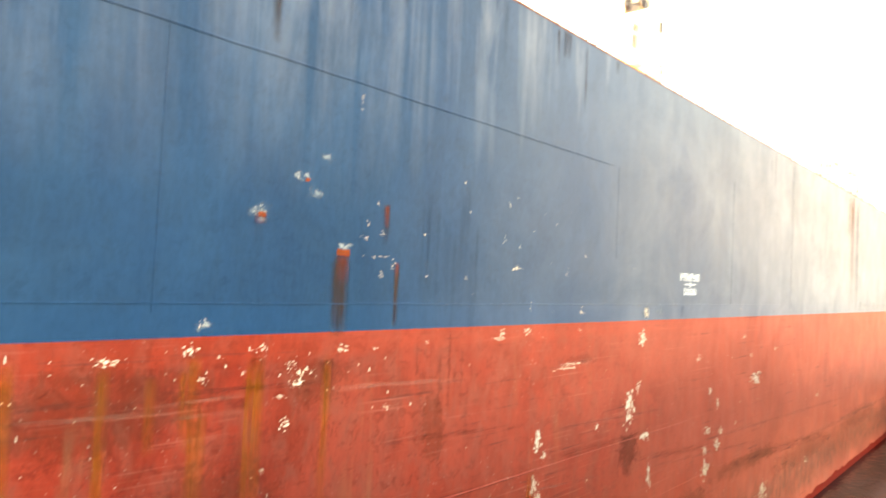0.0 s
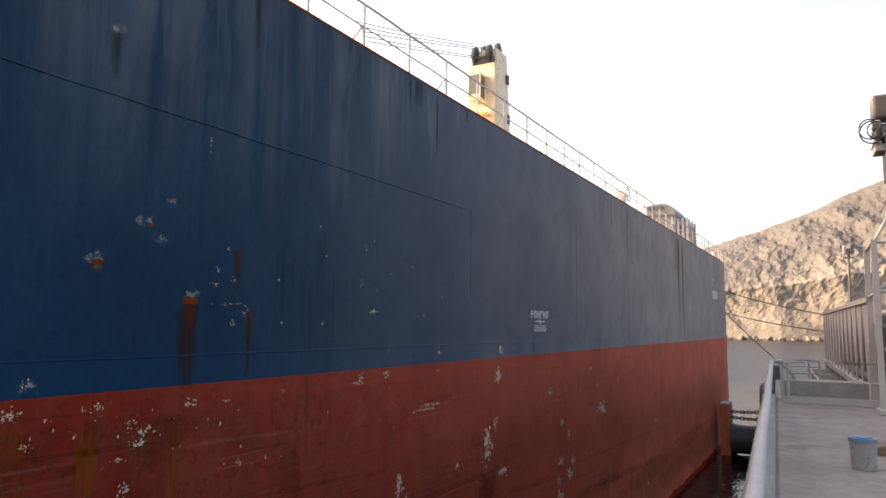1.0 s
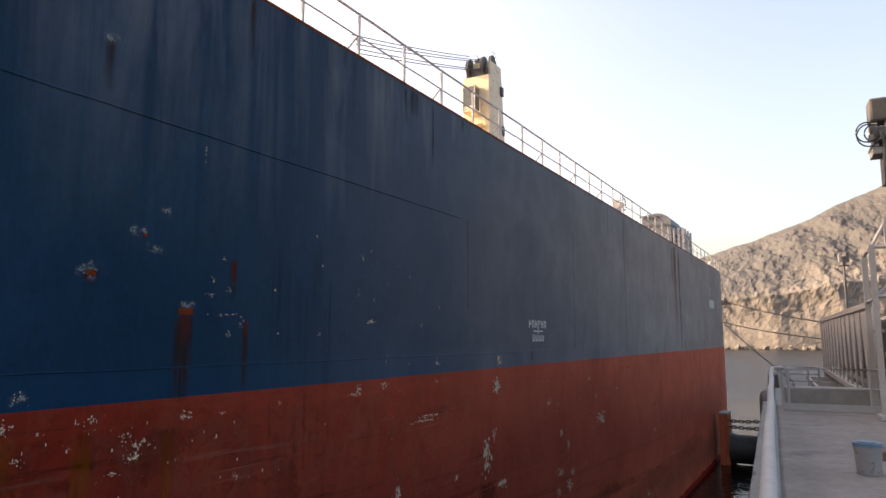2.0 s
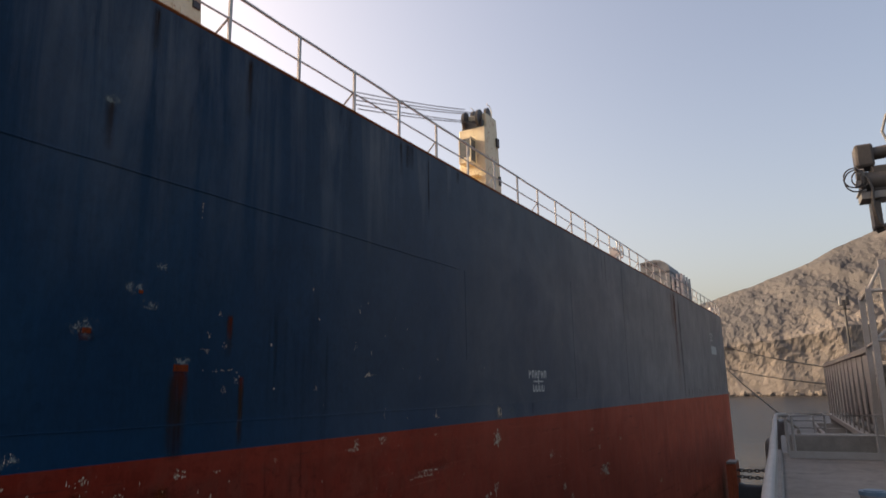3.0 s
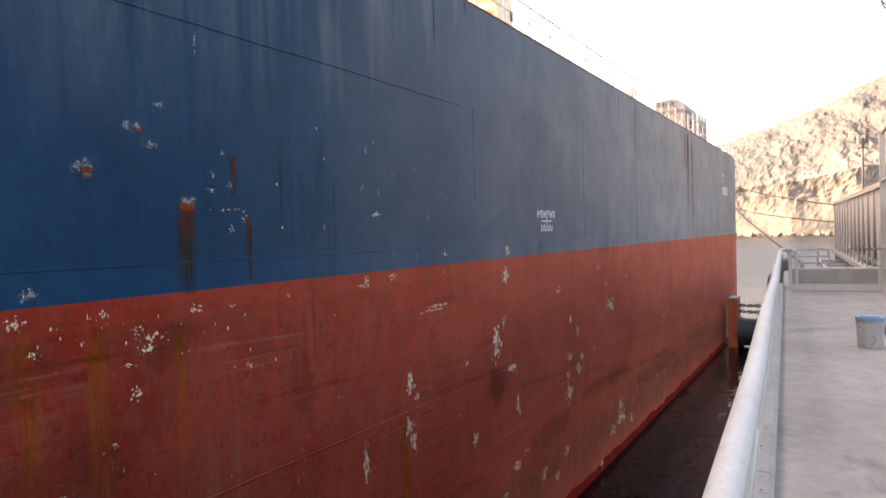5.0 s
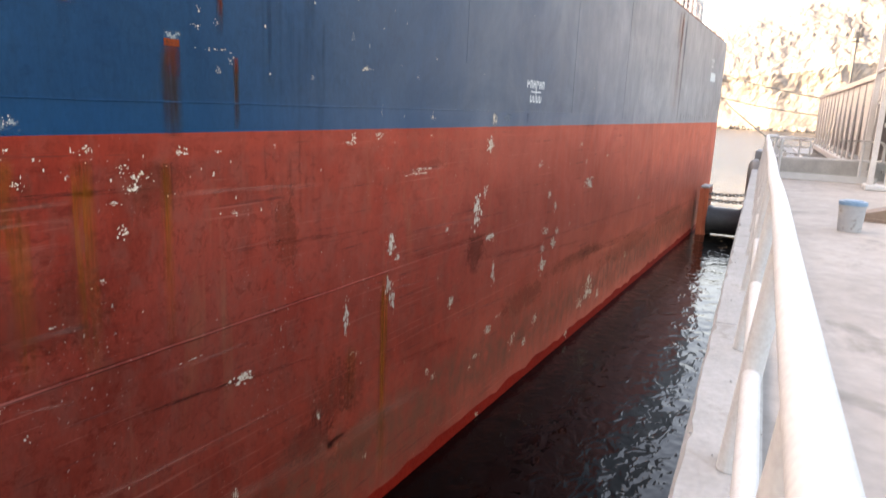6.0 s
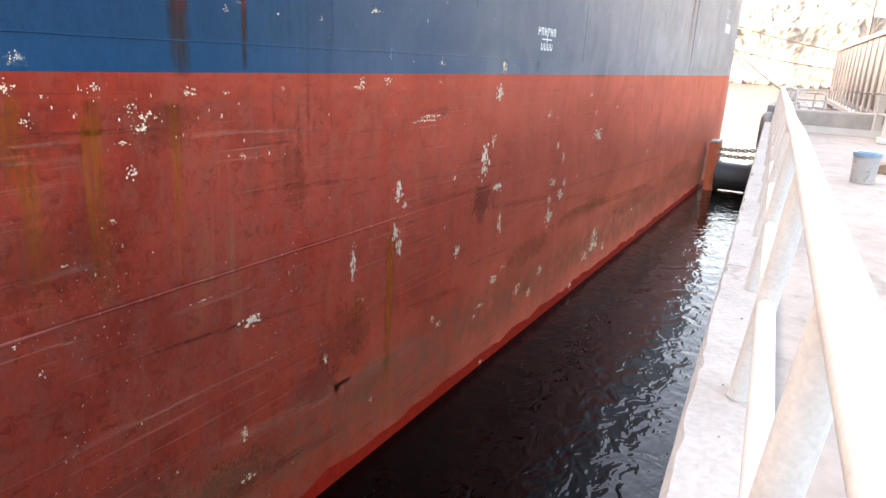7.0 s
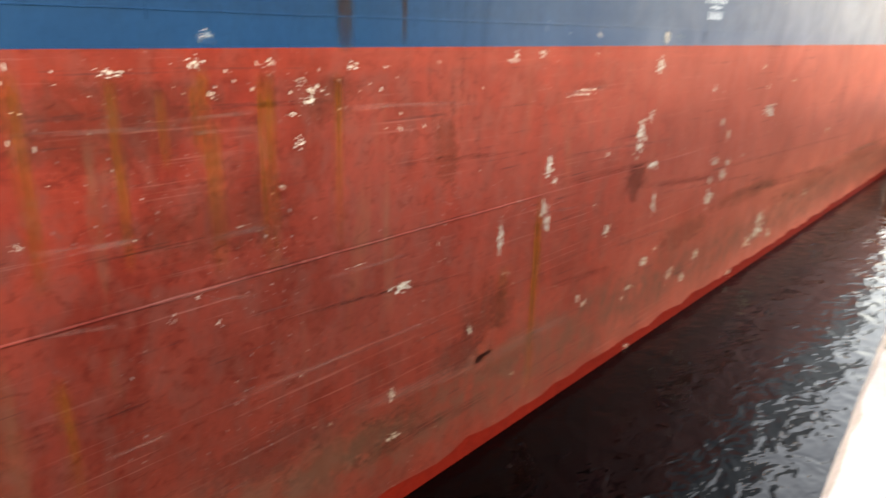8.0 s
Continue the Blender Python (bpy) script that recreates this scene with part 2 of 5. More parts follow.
def stain_material(name, c1, c2, rough, amount, kind):
    """A stain on paint. run: soft upright streaks that fade downwards; patch: ragged; along: fine lines in a row lengthwise."""
    m = Nodes(name, rough)
    m.b.inputs["Specular IOR Level"].default_value = 0.06
    uv = m.n.new("ShaderNodeUVMap").outputs["UV"]
    u, v = m.axis("X", uv), m.axis("Y", uv)

    def hump(x, power):
        return m.math("SUBTRACT", 1.0, m.math("POWER", m.math("ABSOLUTE", m.math("MULTIPLY", m.math("SUBTRACT", x, 0.5), 2.0)), power))

    if kind == "run":
        n1 = m.noise(1.0, 6, m.scaled(1, 9.0, 0.5), 0.65, 0.3)
        n2 = m.noise(1.0, 5, m.scaled(1, 30.0, 2.2), 0.6, 0.2)
        tail = m.math("MULTIPLY", m.math("POWER", v, 0.55), m.math("MULTIPLY", m.math("SUBTRACT", 1.0, v), 7.0, True))
        body = m.math("MULTIPLY", m.math("POWER", hump(u, 2.0), 1.5), tail)
        grain = m.math("ADD", m.ramp(n1, (0.36, 0.05), (0.66, 1.0)), m.math("MULTIPLY", m.math("SUBTRACT", n2, 0.5), 0.9))
        m.alpha(m.math("MULTIPLY", m.math("MULTIPLY", body, grain, True), amount, True))
    elif kind == "along":
        n1 = m.noise(1.0, 7, m.scaled(1, 0.8, 34.0), 0.7, 0.2)
        n2 = m.noise(1.0, 6, m.scaled(1, 6.0, 60.0), 0.65, 0.2)
        body = m.math("MULTIPLY", hump(u, 3.0), hump(v, 2.0))
        grain = m.math("MULTIPLY", m.ramp(n1, (0.44, 0.0), (0.60, 1.0)), m.ramp(n2, (0.36, 0.15), (0.60, 1.0)))
        m.alpha(m.math("MULTIPLY", m.math("MULTIPLY", body, grain), amount, True))
    else:
        n1 = m.noise(9.0 if "pale" in name else 2.4, 8, m.scaled(1, 1.0, 1.3), 0.75, 0.5)
        n2 = m.noise(34.0 if "pale" in name else 14.0, 6, m.scaled(1, 1.0, 0.7), 0.7)
        body = m.math("MULTIPLY", hump(u, 1.5), hump(v, 1.5))
        pale = "pale" in name
        ragged = m.math("ADD", m.math("MULTIPLY", body, 0.62 if pale else 1.0), m.math("MULTIPLY", m.math("SUBTRACT", m.mix(0.45, n1, n2), 0.5), 5.5 if pale else 3.4))
        gate = m.n.new("ShaderNodeMapRange")
        gate.inputs["From Min"].default_value, gate.inputs["From Max"].default_value = 0.50, 0.66
        m.l.new(ragged, gate.inputs["Value"])
        m.alpha(m.math("MULTIPLY", m.math("MULTIPLY", gate.outputs[0], m.math("MULTIPLY", body, 1.8, True)), amount, True))
    m.color(m.mix(m.ramp(n2, (0.35, 0.0), (0.65, 1.0)), c1, c2))
    return m.mat


RUST_RUN = stain_material("rust_run", (0.37, 0.090, 0.010), (0.23, 0.048, 0.007), 0.9, 0.66, "run")
GRIME = stain_material("rusty_grime", (0.060, 0.016, 0.009), (0.10, 0.026, 0.012), 0.85, 0.2, "patch")
RUST_DARK = stain_material("dark_rust_run", (0.070, 0.030, 0.014), (0.026, 0.020, 0.016), 0.85, 0.95, "run")
RUST_RED = stain_material("red_rust_run", (0.22, 0.030, 0.008), (0.12, 0.016, 0.006), 0.85, 0.9, "run")
DIRT_RUN = stain_material("dirt_run", (0.010, 0.010, 0.012), (0.024, 0.020, 0.018), 0.6, 0.22, "run")
PALE_SCUFF = stain_material("pale_scuff", (0.34, 0.34, 0.30), (0.18, 0.21, 0.22), 0.9, 0.6, "patch")
DARK_SCUFF = stain_material("dark_scuff", (0.060, 0.022, 0.018), (0.09, 0.032, 0.022), 0.8, 0.17, "patch")
OCHRE_SCUFF = stain_material("ochre_scuff", (0.22, 0.090, 0.048), (0.15, 0.054, 0.032), 0.9, 0.22, "patch")
PINK_RUB = stain_material("rubbed_paint", (0.44, 0.23, 0.175), (0.34, 0.145, 0.105), 0.8, 0.46, "along")
DARK_RUB = stain_material("dark_rub", (0.05, 0.014, 0.012), (0.085, 0.02, 0.014), 0.8, 0.6, "along")
WETRED = worn("wet_red_paint", (0.15, 0.007, 0.003), (0.21, 0.010, 0.004), 0.65, 3, gloss=0.08)
CHIP = worn("bare_undercoat", (0.48, 0.36, 0.26), (0.58, 0.46, 0.35), 0.85, 12, (0.26, 0.12, 0.06), 0.55, gloss=0.06)
MARK = worn("white_mark_paint", (0.46, 0.455, 0.42), (0.54, 0.53, 0.50), 0.7, 8, gloss=0.1)
BLUELID = worn("faded_blue_plastic", (0.05, 0.12, 0.19), (0.11, 0.18, 0.24), 0.5, 6)
BUCKETSIDE = worn("dusty_plastic", (0.20, 0.205, 0.215), (0.28, 0.265, 0.25), 0.6, 5, (0.13, 0.115, 0.10), 0.55)
BROWN = worn("rusty_plate", (0.11, 0.075, 0.055), (0.16, 0.11, 0.08), 0.8, 4)
GLASS = worn("dusty_glass", (0.10, 0.11, 0.10), (0.16, 0.16, 0.14), 0.12, 3)
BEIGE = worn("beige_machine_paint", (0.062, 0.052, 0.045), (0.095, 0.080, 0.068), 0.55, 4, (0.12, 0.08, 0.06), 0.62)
GANTRY = worn("dusty_beige_steel", (0.33, 0.30, 0.275), (0.40, 0.37, 0.34), 0.65, 2.5, (0.15, 0.10, 0.07), 0.64)


def rock_material():
    m = Nodes("limestone_cliff", 0.95)
    strata = m.noise(1.0, 8, m.scaled(0.03, 0.02, 0.16), 0.65, 1.2)
    patch = m.noise(0.028, 9, None, 0.62, 0.5)
    crack = m.noise(0.20, 9, m.scaled(1, 1, 0.8), 0.72, 1.0)
    shard = m.noise(0.8, 8, m.scaled(1, 1, 0.8), 0.75, 0.8)
    # weathered grey-brown rock above, fresher tan below, painted further apart as shade and sunlight
    old = m.mix(m.ramp(patch, (0.36, 0.0), (0.64, 1.0)), (0.052, 0.050, 0.051), (0.074, 0.069, 0.066))
    old = m.mix(m.math("MULTIPLY", m.ramp(strata, (0.45, 0.0), (0.7, 1.0)), 0.4), old, (0.088, 0.081, 0.076))
    sunlit_raw = m.mix(m.ramp(crack, (0.38, 0.0), (0.62, 1.0)), (0.116, 0.099, 0.084), (0.182, 0.159, 0.138))
    sunlit_raw = m.mix(m.math("MULTIPLY", m.ramp(strata, (0.50, 0.0), (0.66, 1.0)), 0.45), sunlit_raw, (0.150, 0.124, 0.104))
    level = m.n.new("ShaderNodeMapRange")
    level.inputs["From Min"].default_value, level.inputs["From Max"].default_value = 22, 40
    # the fresh rock with its sunlit tone climbs towards the landward side
    lift = m.math("MULTIPLY", m.math("MAXIMUM", m.math("ADD", m.axis("X"), 40.0), 0.0), -0.42)
    m.l.new(m.math("ADD", m.math("ADD", m.axis("Z"), lift), m.math("ADD", m.math("MULTIPLY", m.math("SUBTRACT", patch, 0.5), 70), m.math("MULTIPLY", m.math("SUBTRACT", crack, 0.5), 40))), level.inputs["Value"])
    c = m.mix(level.outputs[0], sunlit_raw, old)
    c = m.mix(m.ramp(crack, (0.34, 0.35), (0.46, 0.0)), c, (0.080, 0.073, 0.069))
    c = m.mix(m.ramp(shard, (0.36, 0.35), (0.48, 0.0)), c, (0.085, 0.076, 0.070))
    m.color(c)
    broad = m.bump(crack, 0.35, 1.0)
    m.bump(shard, 0.45, 0.5, broad)
    return m.mat


ROCK = rock_material()

# ---------------------------------------------------------------- mesh helpers


def part(name, bm, material, parent=None, label="", smooth=False, loc=None):
    """Links a bmesh as one mesh object, under a thing or under a part."""
    me = bpy.data.meshes.new(name)
    bm.normal_update()
    bm.to_mesh(me)
    bm.free()
    me.materials.append(material)
    if smooth:
        me.shade_smooth()
        me.set_sharp_from_angle(angle=radians(40))
    ob = new(name, me)
    if loc is not None:
        ob.matrix_basis = loc
    if parent:
        ob.parent = parent
    if label:
        ob["label"] = label
    return ob


def twin(ob, m, parent=None):
    """Another object on the same mesh."""
    o = new(ob.name.split(".")[0], ob.data)
    o.matrix_basis = m
    o.parent = parent or ob.parent
    if "label" in ob:
        o["label"] = ob["label"]
    return o


def thing(name, label, category, at=None, group="", kind=""):
    ob = new(name)
    ob.empty_display_size = 0.2
    if at is not None:
        ob.matrix_basis = at
    return tagged(ob, label, category, group, kind)


def box(bm, x0, x1, y0, y1, z0, z1, bevel=0.0, m=None):
    vs = [bm.verts.new((x, y, z)) for x in (x0, x1) for y in (y0, y1) for z in (z0, z1)]
    fs = [bm.faces.new([vs[i] for i in q]) for q in ((0, 1, 3, 2), (4, 6, 7, 5), (0, 4, 5, 1), (2, 3, 7, 6), (0, 2, 6, 4), (1, 5, 7, 3))]
    if bevel:
        es = list({e for f in fs for e in f.edges})
        out = bmesh.ops.bevel(bm, geom=es, offset=bevel, segments=2, affect="EDGES", profile=0.5)
        vs = list({v for f in out["faces"] for v in f.verts} | {v for v in vs if v.is_valid})
    if m is not None:
        bmesh.ops.transform(bm, matrix=m, verts=[v for v in vs if v.is_valid])
    return bm


def tube(bm, a, b, r, n=12, r2=None, caps=True):
    """A round bar from a to b."""
    a, b = Vector(a), Vector(b)
    q = (b - a).to_track_quat("Z", "Y").to_matrix()
    r2 = r if r2 is None else r2
    ring = []
    for c, rad in ((a, r), (b, r2)):
        ring.append([bm.verts.new(c + q @ Vector((rad * math.cos(2 * math.pi * i / n), rad * math.sin(2 * math.pi * i / n), 0))) for i in range(n)])
    for i in range(n):
        j = (i + 1) % n
        bm.faces.new((ring[0][i], ring[0][j], ring[1][j], ring[1][i]))
    if caps:
        bm.faces.new(ring[0][::-1])
        bm.faces.new(ring[1])
    return bm


def pipe(bm, pts, r, n=10):
    """A round bar bent along points."""
    pts = [Vector(p) for p in pts]
    rings = []
    up = Vector((0, 0, 1)) if abs((pts[1] - pts[0]).normalized().z) < 0.9 else Vector((1, 0, 0))
    for i, p in enumerate(pts):
        d = (pts[min(i + 1, len(pts) - 1)] - pts[max(i - 1, 0)]).normalized()
        s = d.cross(up).normalized()
        t = s.cross(d).normalized()
        rings.append([bm.verts.new(p + r * (s * math.cos(2 * math.pi * k / n) + t * math.sin(2 * math.pi * k / n))) for k in range(n)])
    for a, b in zip(rings, rings[1:]):
        for k in range(n):
            j = (k + 1) % n
            bm.faces.new((a[k], a[j], b[j], b[k]))
    bm.faces.new(rings[0][::-1])
    bm.faces.new(rings[-1])
    bmesh.ops.recalc_face_normals(bm, faces=bm.faces)
    return bm


def prism(bm, outline, z0, z1):
    """An outline of (x, y) pulled up from z0 to z1."""
    lo = [bm.verts.new((x, y, z0)) for x, y in outline]
    hi = [bm.verts.new((x, y, z1)) for x, y in outline]
    n = len(outline)
    for i in range(n):
        j = (i + 1) % n
        bm.faces.new((lo[i], lo[j], hi[j], hi[i]))
    bm.faces.new(hi)
    bm.faces.new(lo[::-1])
    bmesh.ops.recalc_face_normals(bm, faces=bm.faces)
    return bm


B = bmesh.new
SEA_Z = -0.15
FAR_SHORE = Matrix.Translation((-2.3, -0.8, 0)) @ Matrix.Diagonal((1.27, 1.27, 1.27, 1))      # size and distance of the headland across the bay
JETTY = pose(0, 0, 0, 0, 0, 3.78)     # the jetty runs a little askew to the ship

# ---------------------------------------------------------------- sea and far shore


def make_sea():
    bm = B()
    r = [0, 30, 120, 500, 4000]
    n = 48
    rings = [[bm.verts.new((8 + a * math.cos(2 * math.pi * i / n), 20 + a * math.sin(2 * math.pi * i / n), SEA_Z)) for i in range(n)] for a in r[1:]]
    mid = bm.verts.new((8, 20, SEA_Z))
    for i in range(n):
        bm.faces.new((mid, rings[0][i], rings[0][(i + 1) % n]))
    for a, b in zip(rings, rings[1:]):
        for i in range(n):
            j = (i + 1) % n
            bm.faces.new((a[i], b[i], b[j], a[j]))
    tagged(part("water", bm, WATER), "dark rippled harbour water between ship and jetty", "sea", kind="structure")


def make_mountain():
    """A bare limestone headland: cliffs above a shingle shore, spurs and hollows up to a long ridge."""
    xs = np.concatenate([np.linspace(-420, -110, 40, endpoint=False), np.linspace(-110, 80, 230, endpoint=False), np.linspace(80, 620, 50)])
    vs = np.concatenate([np.linspace(0, 0.3, 70, endpoint=False), np.linspace(0.3, 1, 110)])
    ridge_x = [-420, -200, -79, -50, -21, 0, 19, 45, 120, 300, 620]
    ridge_z = [20, 52, 80, 88, 97, 104, 115, 125, 160, 190, 150]
    verts, faces = [], []
    for v in vs:
        for x in xs:
            top = np.interp(x, ridge_x, ridge_z)
            # steep cliff at the foot, then broken slopes up to the ridge
            prof = 0.0 if v < 0.02 else min(1.0, 0.34 * min(1, (v - 0.02) / 0.10) + 0.66 * max(0, (v - 0.10) / 0.90) ** 0.95)
            h0 = top * prof
            slant = x + 0.55 * h0
            spur = noise.ridged_multi_fractal((slant * 0.011 + 3.7, h0 * 0.007, 5.2), 1.0, 2.1, 3, 1.0, 1.6) - 1.0
            crag = noise.fractal((slant * 0.030, h0 * 0.034, 1.7), 0.9, 2.15, 7)
            rough = noise.fractal((x * 0.21, h0 * 0.23, 7.7), 0.8, 2.1, 4)
            up = min(1, v * 7) * (1.0 if v < 0.86 else max(0.2, (1 - v) / 0.14))
            z = h0 + up * (spur * 2.4 + crag * 1.8) + min(1, v * 7) * rough * (0.7 if v < 0.85 else 0.3)
            z = max(z, 7.0 * v - 0.9 + rough * 0.5)
            y = 468 + v * 160 - up * (spur * 8.0 + crag * 5.0) - rough * 0.8 * min(1, v * 10) + abs(x + 20) * 0.12
            verts.append((x, y, z if v > 0 else -1.5))
    n = len(xs)
    for j in range(len(vs) - 1):
        for i in range(n - 1):
            a = j * n + i
            faces.append((a, a + 1, a + n + 1, a + n))
    me = bpy.data.meshes.new("backdrop")
    me.from_pydata(verts, [], faces)
    me.materials.append(ROCK)
    far = new("backdrop", me)
    far.matrix_basis = FAR_SHORE
    tagged(far, "bare tan limestone headland with cliffs above the shore", "mountain", kind="structure")


def make_boulders():
    rng = random.Random(8)
    bm = B()
    for k in range(260):
        x = rng.uniform(-110, 80)
        s = rng.choice((0.7, 1.0, 1.4, 2.2))
        m = pose(x, 466 + abs(x + 20) * 0.12 + rng.uniform(-2, 3), s * 0.3, rng.uniform(0, 360), rng.uniform(0, 360), rng.uniform(0, 360)) @ Matrix.Diagonal((s * rng.uniform(.7, 1.3), s, s * rng.uniform(.6, 1.0), 1))
        made = bmesh.ops.create_icosphere(bm, subdivisions=1, radius=1.0, matrix=m)
        for v in made["verts"]:
            v.co += Vector((rng.uniform(-.2, .2), rng.uniform(-.2, .2), rng.uniform(-.2, .2))) * s
    tagged(part("boulders", bm, ROCK, loc=FAR_SHORE), "tumbled pale boulders along the far shore", "boulders", kind="stuff")


make_sea()
make_mountain()
make_boulders()

# ---------------------------------------------------------------- the ship

DECK_Z, BOOT_Z = 15.61, 8.77


def side_x(y):
    """The ship's side in plan: straight, then drawn in towards the bow."""
    if y <= 66:
        return 0.0
    a = math.asin(min(1.0, (y - 66) / 42))
    return -42 * (1 - math.cos(a))


def hull_outline(inset=0.0):
    right = [(-1.2 - inset, -60), (-0.35 - inset, -59.2), (-inset, -58)] + [(-inset, y) for y in range(-50, 62, 4)]
    right += [(side_x(y) - inset, y) for y in np.arange(66, 93, 1.2)]
    return right + [(-30 - x, y) for x, y in right[::-1]]


def skin(bm, y0, y1, z0, z1, off):
    """A thin sheet on the ship's side, with its own edges and corner coordinates."""
    uv = bm.loops.layers.uv.verify()
    n = max(1, int((y1 - y0) / 2))
    for k in range(n):
        a, b = y0 + (y1 - y0) * k / n, y0 + (y1 - y0) * (k + 1) / n
        vs = [bm.verts.new((side_x(y) + off, y, z)) for y, z in ((a, z0), (b, z0), (b, z1), (a, z1))]
        f = bm.faces.new(vs)
        for lp, c in zip(f.loops, ((k / n, 0), ((k + 1) / n, 0), ((k + 1) / n, 1), (k / n, 1))):
            lp[uv].uv = c
    return bm


def make_ship():
    ship = thing("cargo_ship", "moored bulk carrier with scuffed blue topsides and red boot-topping", "ship")
    out = hull_outline()
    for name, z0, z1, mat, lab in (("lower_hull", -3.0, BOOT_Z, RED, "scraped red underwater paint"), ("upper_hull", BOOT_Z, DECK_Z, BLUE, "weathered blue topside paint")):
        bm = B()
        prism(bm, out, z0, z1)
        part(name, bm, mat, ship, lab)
    bm = B()
    prism(bm, hull_outline(0.06), DECK_Z + 0.002, DECK_Z + 0.02)
    part("deck", bm, DECKRED, ship, "dull red deck paint")
    # a rusty rounded lip where the deck meets the side
    bm = B()
    pipe(bm, [(side_x(y) - 0.03, y, DECK_Z) for y in np.arange(-57, 90, 3.0)], 0.045, 8)
    part("deck_edge", bm, RUSTY, ship, "rust-streaked deck edge", smooth=True)
    # the wet strip just over the water
    bm = B()
    rng = random.Random(77)
    ys = [y for y in np.arange(-40, 90, 0.5)]
    lo = [bm.verts.new((side_x(y) + 0.003, y, -0.8)) for y in ys]
    hi = [bm.verts.new((side_x(y) + 0.003, y, SEA_Z + 0.34 + 0.2 * noise.noise((y * 0.8, 3, 1)) + 0.07 * rng.random())) for y in ys]
    for k in range(len(ys) - 1):
        bm.faces.new((lo[k], lo[k + 1], hi[k + 1], hi[k]))
    part("wet_strip", bm, WETRED, ship, "dark wet paint at the waterline")
    # weld beads along the plates
    for y0, y1, z, r, mat, lab in ((-20, 18.8, 12.81, 0.016, BLUE, ""), (-20, 34, 9.21, 0.011, BLUE, ""), (-20, 15.5, 5.57, 0.021, RED, ""), (15.5, 24, 5.57, 0.009, RED, ""), (6.0, 30, 3.66, 0.006, RED, "")):
        rng = random.Random(int(z * 100))
        bm = B()
        pipe(bm, [(0.0, y, z + rng.uniform(-0.007, 0.007)) for y in np.arange(y0, y1, 0.6)], r, 6)
        part("weld_seam", bm, mat, ship, smooth=True)
    for y, z0, z1 in ((18.8, 10.4, 12.8), (6.66, 9.1, 12.85), (27.5, 9.2, 13.6), (35.0, 9.0, 15.3), (48.75, 8.9, 15.4)):
        bm = B()
        tube(bm, (0.0, y, z0), (0.0, y, z1), 0.010, 6)
        part("weld_seam", bm, BLUE, ship, smooth=True)
    return ship


ship = make_ship()


def blob(bm, rng, y, z, w, h, off, pieces):
    """Ragged flakes of missing paint scattered in a patch w wide and h high."""
    for k in range(pieces):
        if pieces > 1:
            cy, cz = y + rng.gauss(0, 0.25) * w, z + rng.gauss(0, 0.25) * h
            s = 0.02 + 0.12 * rng.random() ** 2
        else:
            cy, cz, s = y, z, 0.36
        n = rng.randint(9, 13)
        rw, rh = max(0.006, s * w * rng.uniform(0.5, 1.0)), max(0.007, s * h * rng.uniform(0.7, 1.4))
        vs = []
        for i in range(n):
            a = 2 * math.pi * i / n
            q = rng.uniform(0.62, 1.12)
            py = cy + rw * q * math.cos(a)
            vs.append(bm.verts.new((side_x(py) + off + k * 0.0003, py, cz + rh * q * math.sin(a))))
        bm.faces.new(vs)


